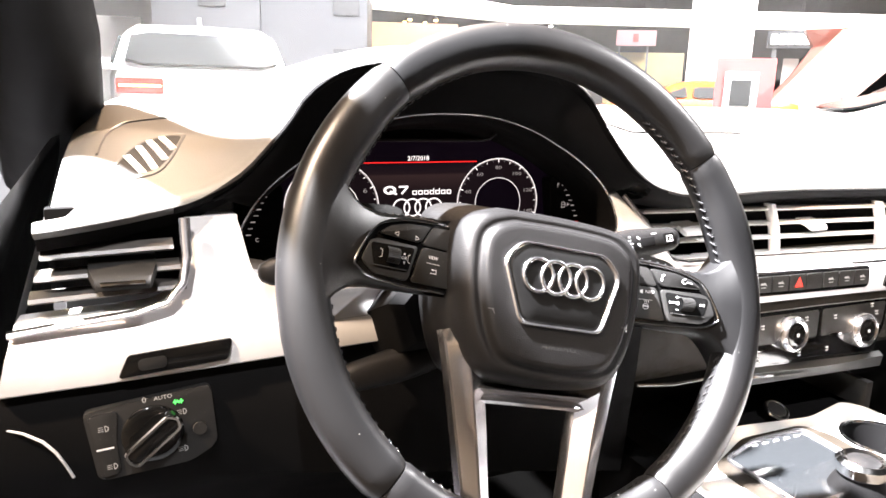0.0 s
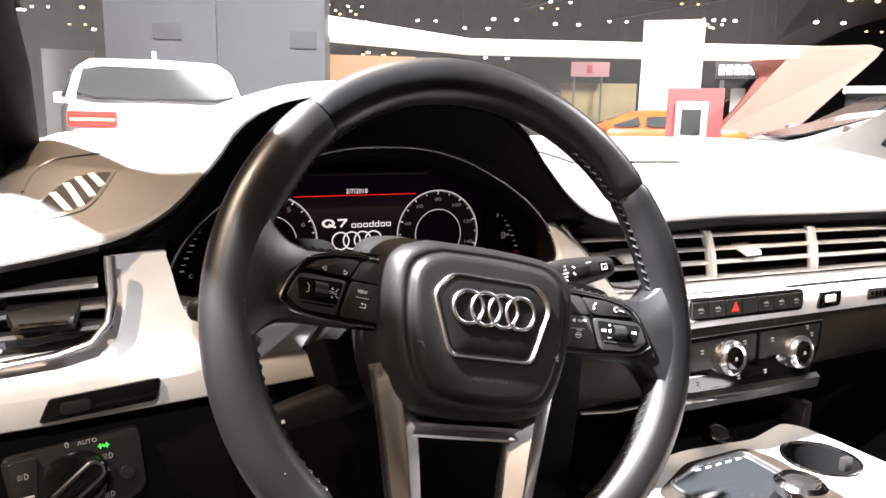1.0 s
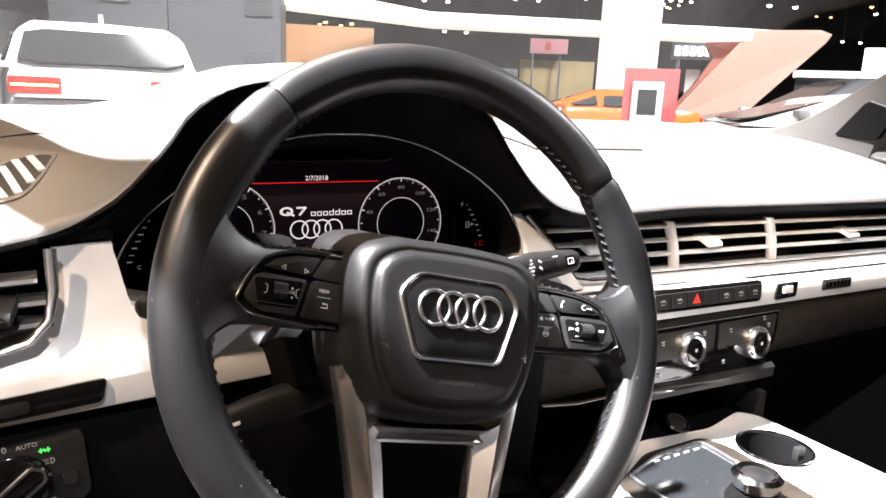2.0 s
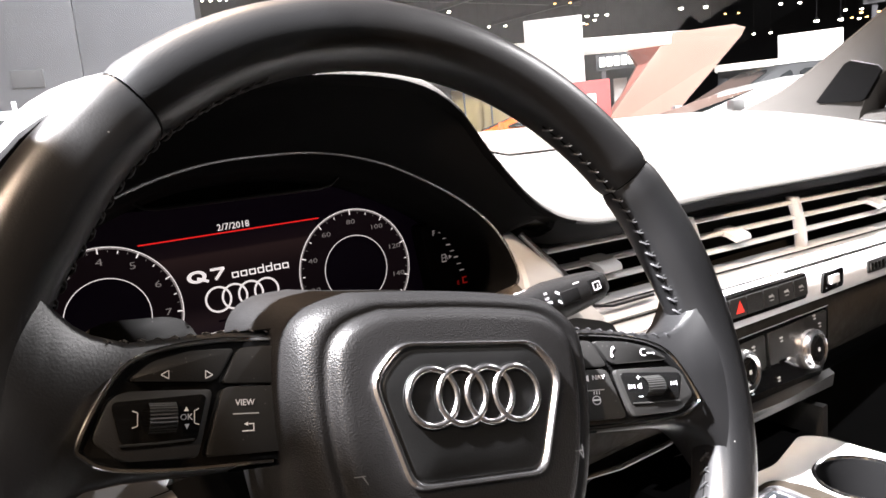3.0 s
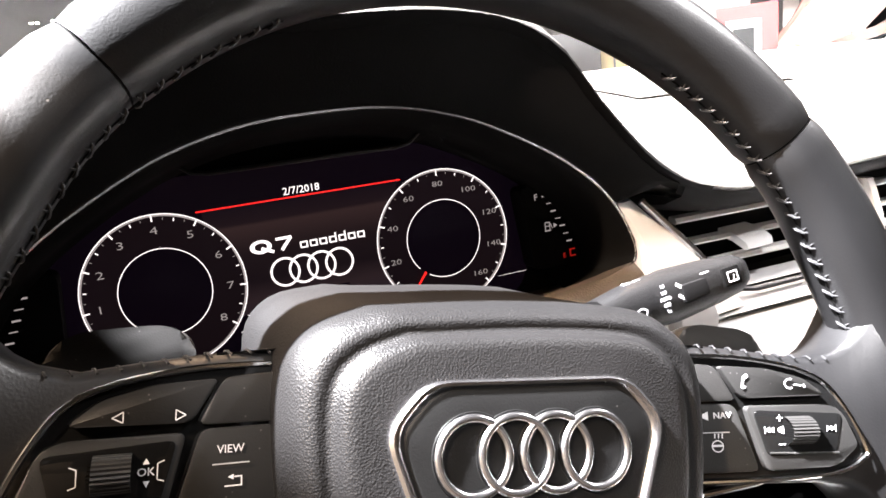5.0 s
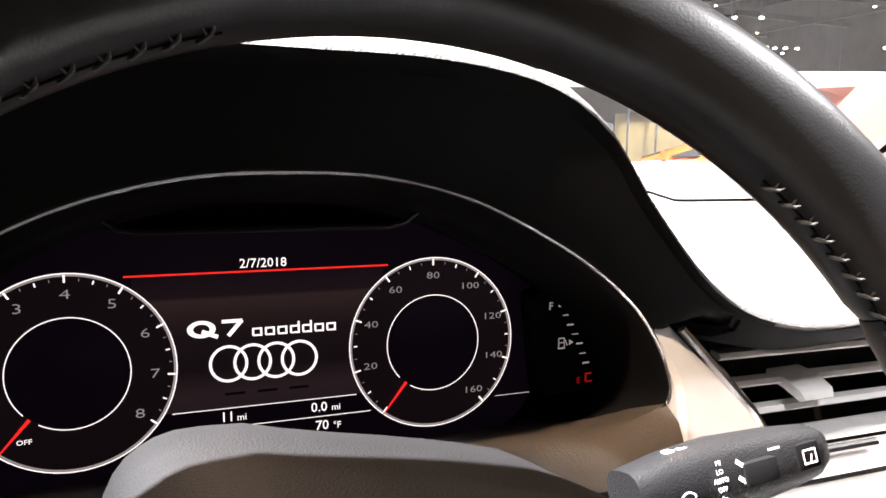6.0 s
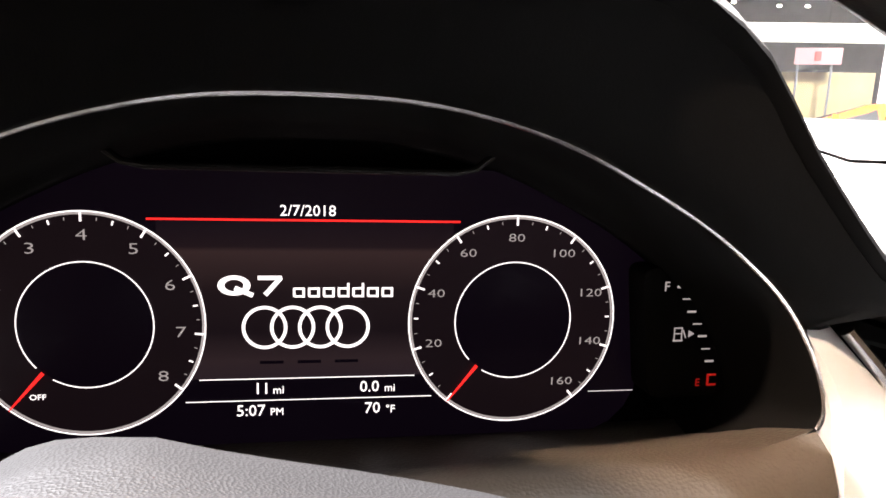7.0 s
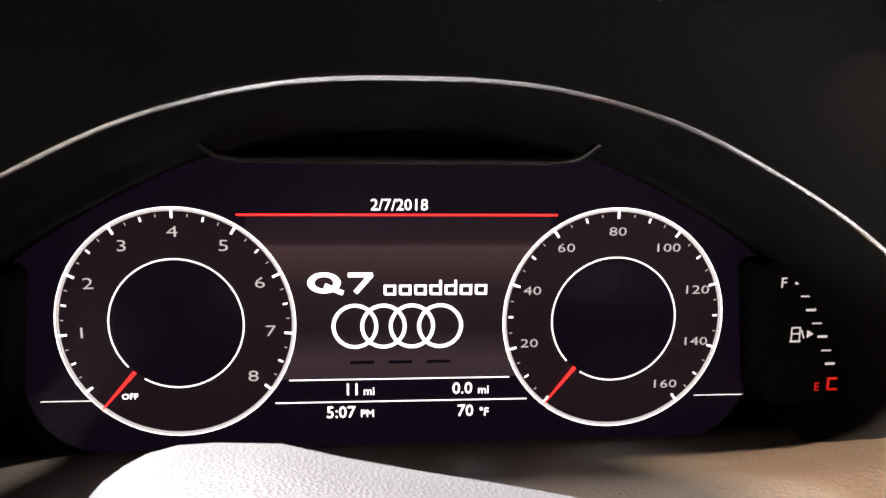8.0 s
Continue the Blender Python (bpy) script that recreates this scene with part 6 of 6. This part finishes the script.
# wood panel with storage left of the console
ped = thing("centre_wood_panel", pose(0, 0, 0), "dark wood panel below the stalk with silver lip", "trim panel")
part("panel", loft([[(x, -0.120 + 0.10 * (0.36 - x), 0.985), (x, -0.124 + 0.10 * (0.36 - x), 0.95), (x, -0.105 + 0.10 * (0.36 - x), 0.915)] for x in (0.20, 0.26, 0.31, 0.355)]), WOOD, ped)
part("lip", tube([(0.215, -0.108, 0.913), (0.26, -0.112, 0.909), (0.31, -0.112, 0.909), (0.357, -0.112, 0.911)], 0.0022, n=8), CHROME, ped, "chrome lip")
part("bezel", box((0.322, -0.128, 0.948), (0.05, 0.008, 0.028), 0.003), GLOSS, ped)
part("mark", box((0.322, -0.133, 0.945), (0.016, 0.002, 0.003)), WHITE_INK, ped)

# ---- centre console ----
ZC = 0.84
cons = thing("centre_console", pose(0, 0, 0), "silver topped centre console with touchpad and cup holder", "console")
CT = mat("silver_console_plastic", (0.60, 0.59, 0.57), 0.35, metal=0.3, stain=0.08, stain_scale=30)
plate = bmesh.new()
rim_out = soft_poly([(0.232, -0.135), (0.30, -0.118), (0.37, -0.112), (0.47, -0.124), (0.546, -0.106), (0.562, -0.125), (0.566, -0.60), (0.232, -0.60)], 0.01)
rim_in = [(0.50 + 0.0425 * math.cos(2 * math.pi * k / 40), -0.195 + 0.0425 * math.sin(2 * math.pi * k / 40)) for k in range(40)]
edges = []
for loop_pts in (rim_out, rim_in):
    vs = [plate.verts.new((x, y, ZC)) for x, y in loop_pts]
    edges += [plate.edges.new((vs[i], vs[(i + 1) % len(vs)])) for i in range(len(vs))]
bmesh.ops.triangle_fill(plate, use_beauty=True, edges=edges)
for i in range(len(rim_out)):
    (ax, ay), (bx, by) = rim_out[i], rim_out[(i + 1) % len(rim_out)]
    plate.faces.new([plate.verts.new(v) for v in ((ax, ay, ZC), (bx, by, ZC), (bx, by, ZC - 0.05), (ax, ay, ZC - 0.05))])
bmesh.ops.remove_doubles(plate, verts=plate.verts, dist=1e-5)
part("top_plate", plate, CT, cons, "silver top plate", smooth=30)
part("left_side", box((0.226, -0.34, 0.70), (0.03, 0.56, 0.26), 0.008), MATT, cons)
part("right_side", box((0.574, -0.33, 0.70), (0.03, 0.56, 0.26), 0.008), MATT, cons)
part("wood_strip", prism(soft_poly([(0.268, -0.175), (0.345, -0.138), (0.440, -0.138), (0.452, -0.170), (0.44, -0.30), (0.39, -0.60), (0.262, -0.60)], 0.012), ZC - 0.002, ZC + 0.0015, 0.0008), WOOD, cons, "dark wood inlay")
PADQ = [(0.288, -0.172), (0.345, -0.152), (0.424, -0.150), (0.418, -0.262), (0.290, -0.268)]
part("touchpad_frame", tube([(x, y, ZC + 0.004) for x, y in soft_poly(PADQ, 0.012)], 0.003, n=8, loop=True), SATIN_CHROME, cons, "silver touchpad frame")
part("touchpad", prism(soft_poly(PADQ, 0.012), ZC, ZC + 0.0035), GLASS_SCREEN, cons, "grey glass touchpad", smooth=0)
for i in range(6):
    part("touch_mark", box((0.325 + i * 0.016, -0.160, ZC + 0.0042), (0.007, 0.002, 0.0008)), WHITE_INK, cons)
cup = part("cup_holder", lathe([(0.0425, 0.001), (0.041, 0.0), (0.037, -0.02), (0.035, -0.055), (0.001, -0.056)], 40, m=pose(0.50, -0.195, ZC), flat=False), MATT, cons, "round dark cup holder")
part("cup_ring", ring(0.0425, 0.0022, 48, 8, c=(0.50, -0.195, ZC + 0.001)), CHROME, cup, "chrome rim")
part("cup_tab", box((0.505, -0.222, ZC + 0.006), (0.014, 0.008, 0.016), 0.003), SATIN, cup)
part("recess_box", box((0.47, -0.03, 0.80), (0.24, 0.14, 0.06), 0.01), MATT, cons)
part("recess_wall", box((0.585, -0.05, 0.84), (0.012, 0.13, 0.05), 0.003), SATIN, cons)
btn = thing("start_button", pose(0.440, -0.100, ZC + 0.003, 25, 0, 0), "round engine button with chrome ring", "button")
part("ring", ring(0.0135, 0.0026, 40, 8), CHROME, btn, "chrome ring")
part("cap", lathe([(0.001, 0.003), (0.011, 0.002), (0.0125, -0.004)], 32), SATIN, btn)
gs = thing("gear_selector", pose(0.372, -0.262, ZC), "chrome ringed gear selector on the console", "gear lever")
part("skirt", lathe([(0.030, 0.0), (0.026, 0.01), (0.020, 0.02)], 32), MATT, gs)
part("ring", lathe([(0.020, 0.018), (0.024, 0.022), (0.025, 0.032), (0.021, 0.036), (0.017, 0.034)], 32), CHROME, gs, "chrome ring")
part("top", lathe([(0.018, 0.033), (0.010, 0.036), (0.001, 0.037)], 32), LEATHER, gs)

# ---- front seats behind the viewer ----
SEAT = mat("black_seat_leather", (0.022, 0.020, 0.019), 0.5, grain=0.3, grain_scale=700, voronoi=True, stain=0.12, stain_scale=8)


def front_seat(m):
    t = thing("front_seat", m, "black leather front seat facing the dashboard", "seat", "front seats")
    part("base", box((0, -0.95, 0.50), (0.46, 0.50, 0.16), 0.02), CARPET, t)
    part("cushion", box((0, -0.92, 0.64), (0.52, 0.52, 0.14), 0.05, seg=4), SEAT, t)
    part("backrest", box((0, 0, 0.31), (0.50, 0.14, 0.62), 0.05, m=pose(0, -1.20, 0.68, 16, 0, 0), seg=4), SEAT, t)
    part("headrest", box((0, 0, 0.71), (0.27, 0.10, 0.18), 0.04, m=pose(0, -1.20, 0.68, 16, 0, 0), seg=4), SEAT, t)
    return t


seat = front_seat(pose(0, 0, 0))
copy_thing(seat, pose(0.86, 0, 0))
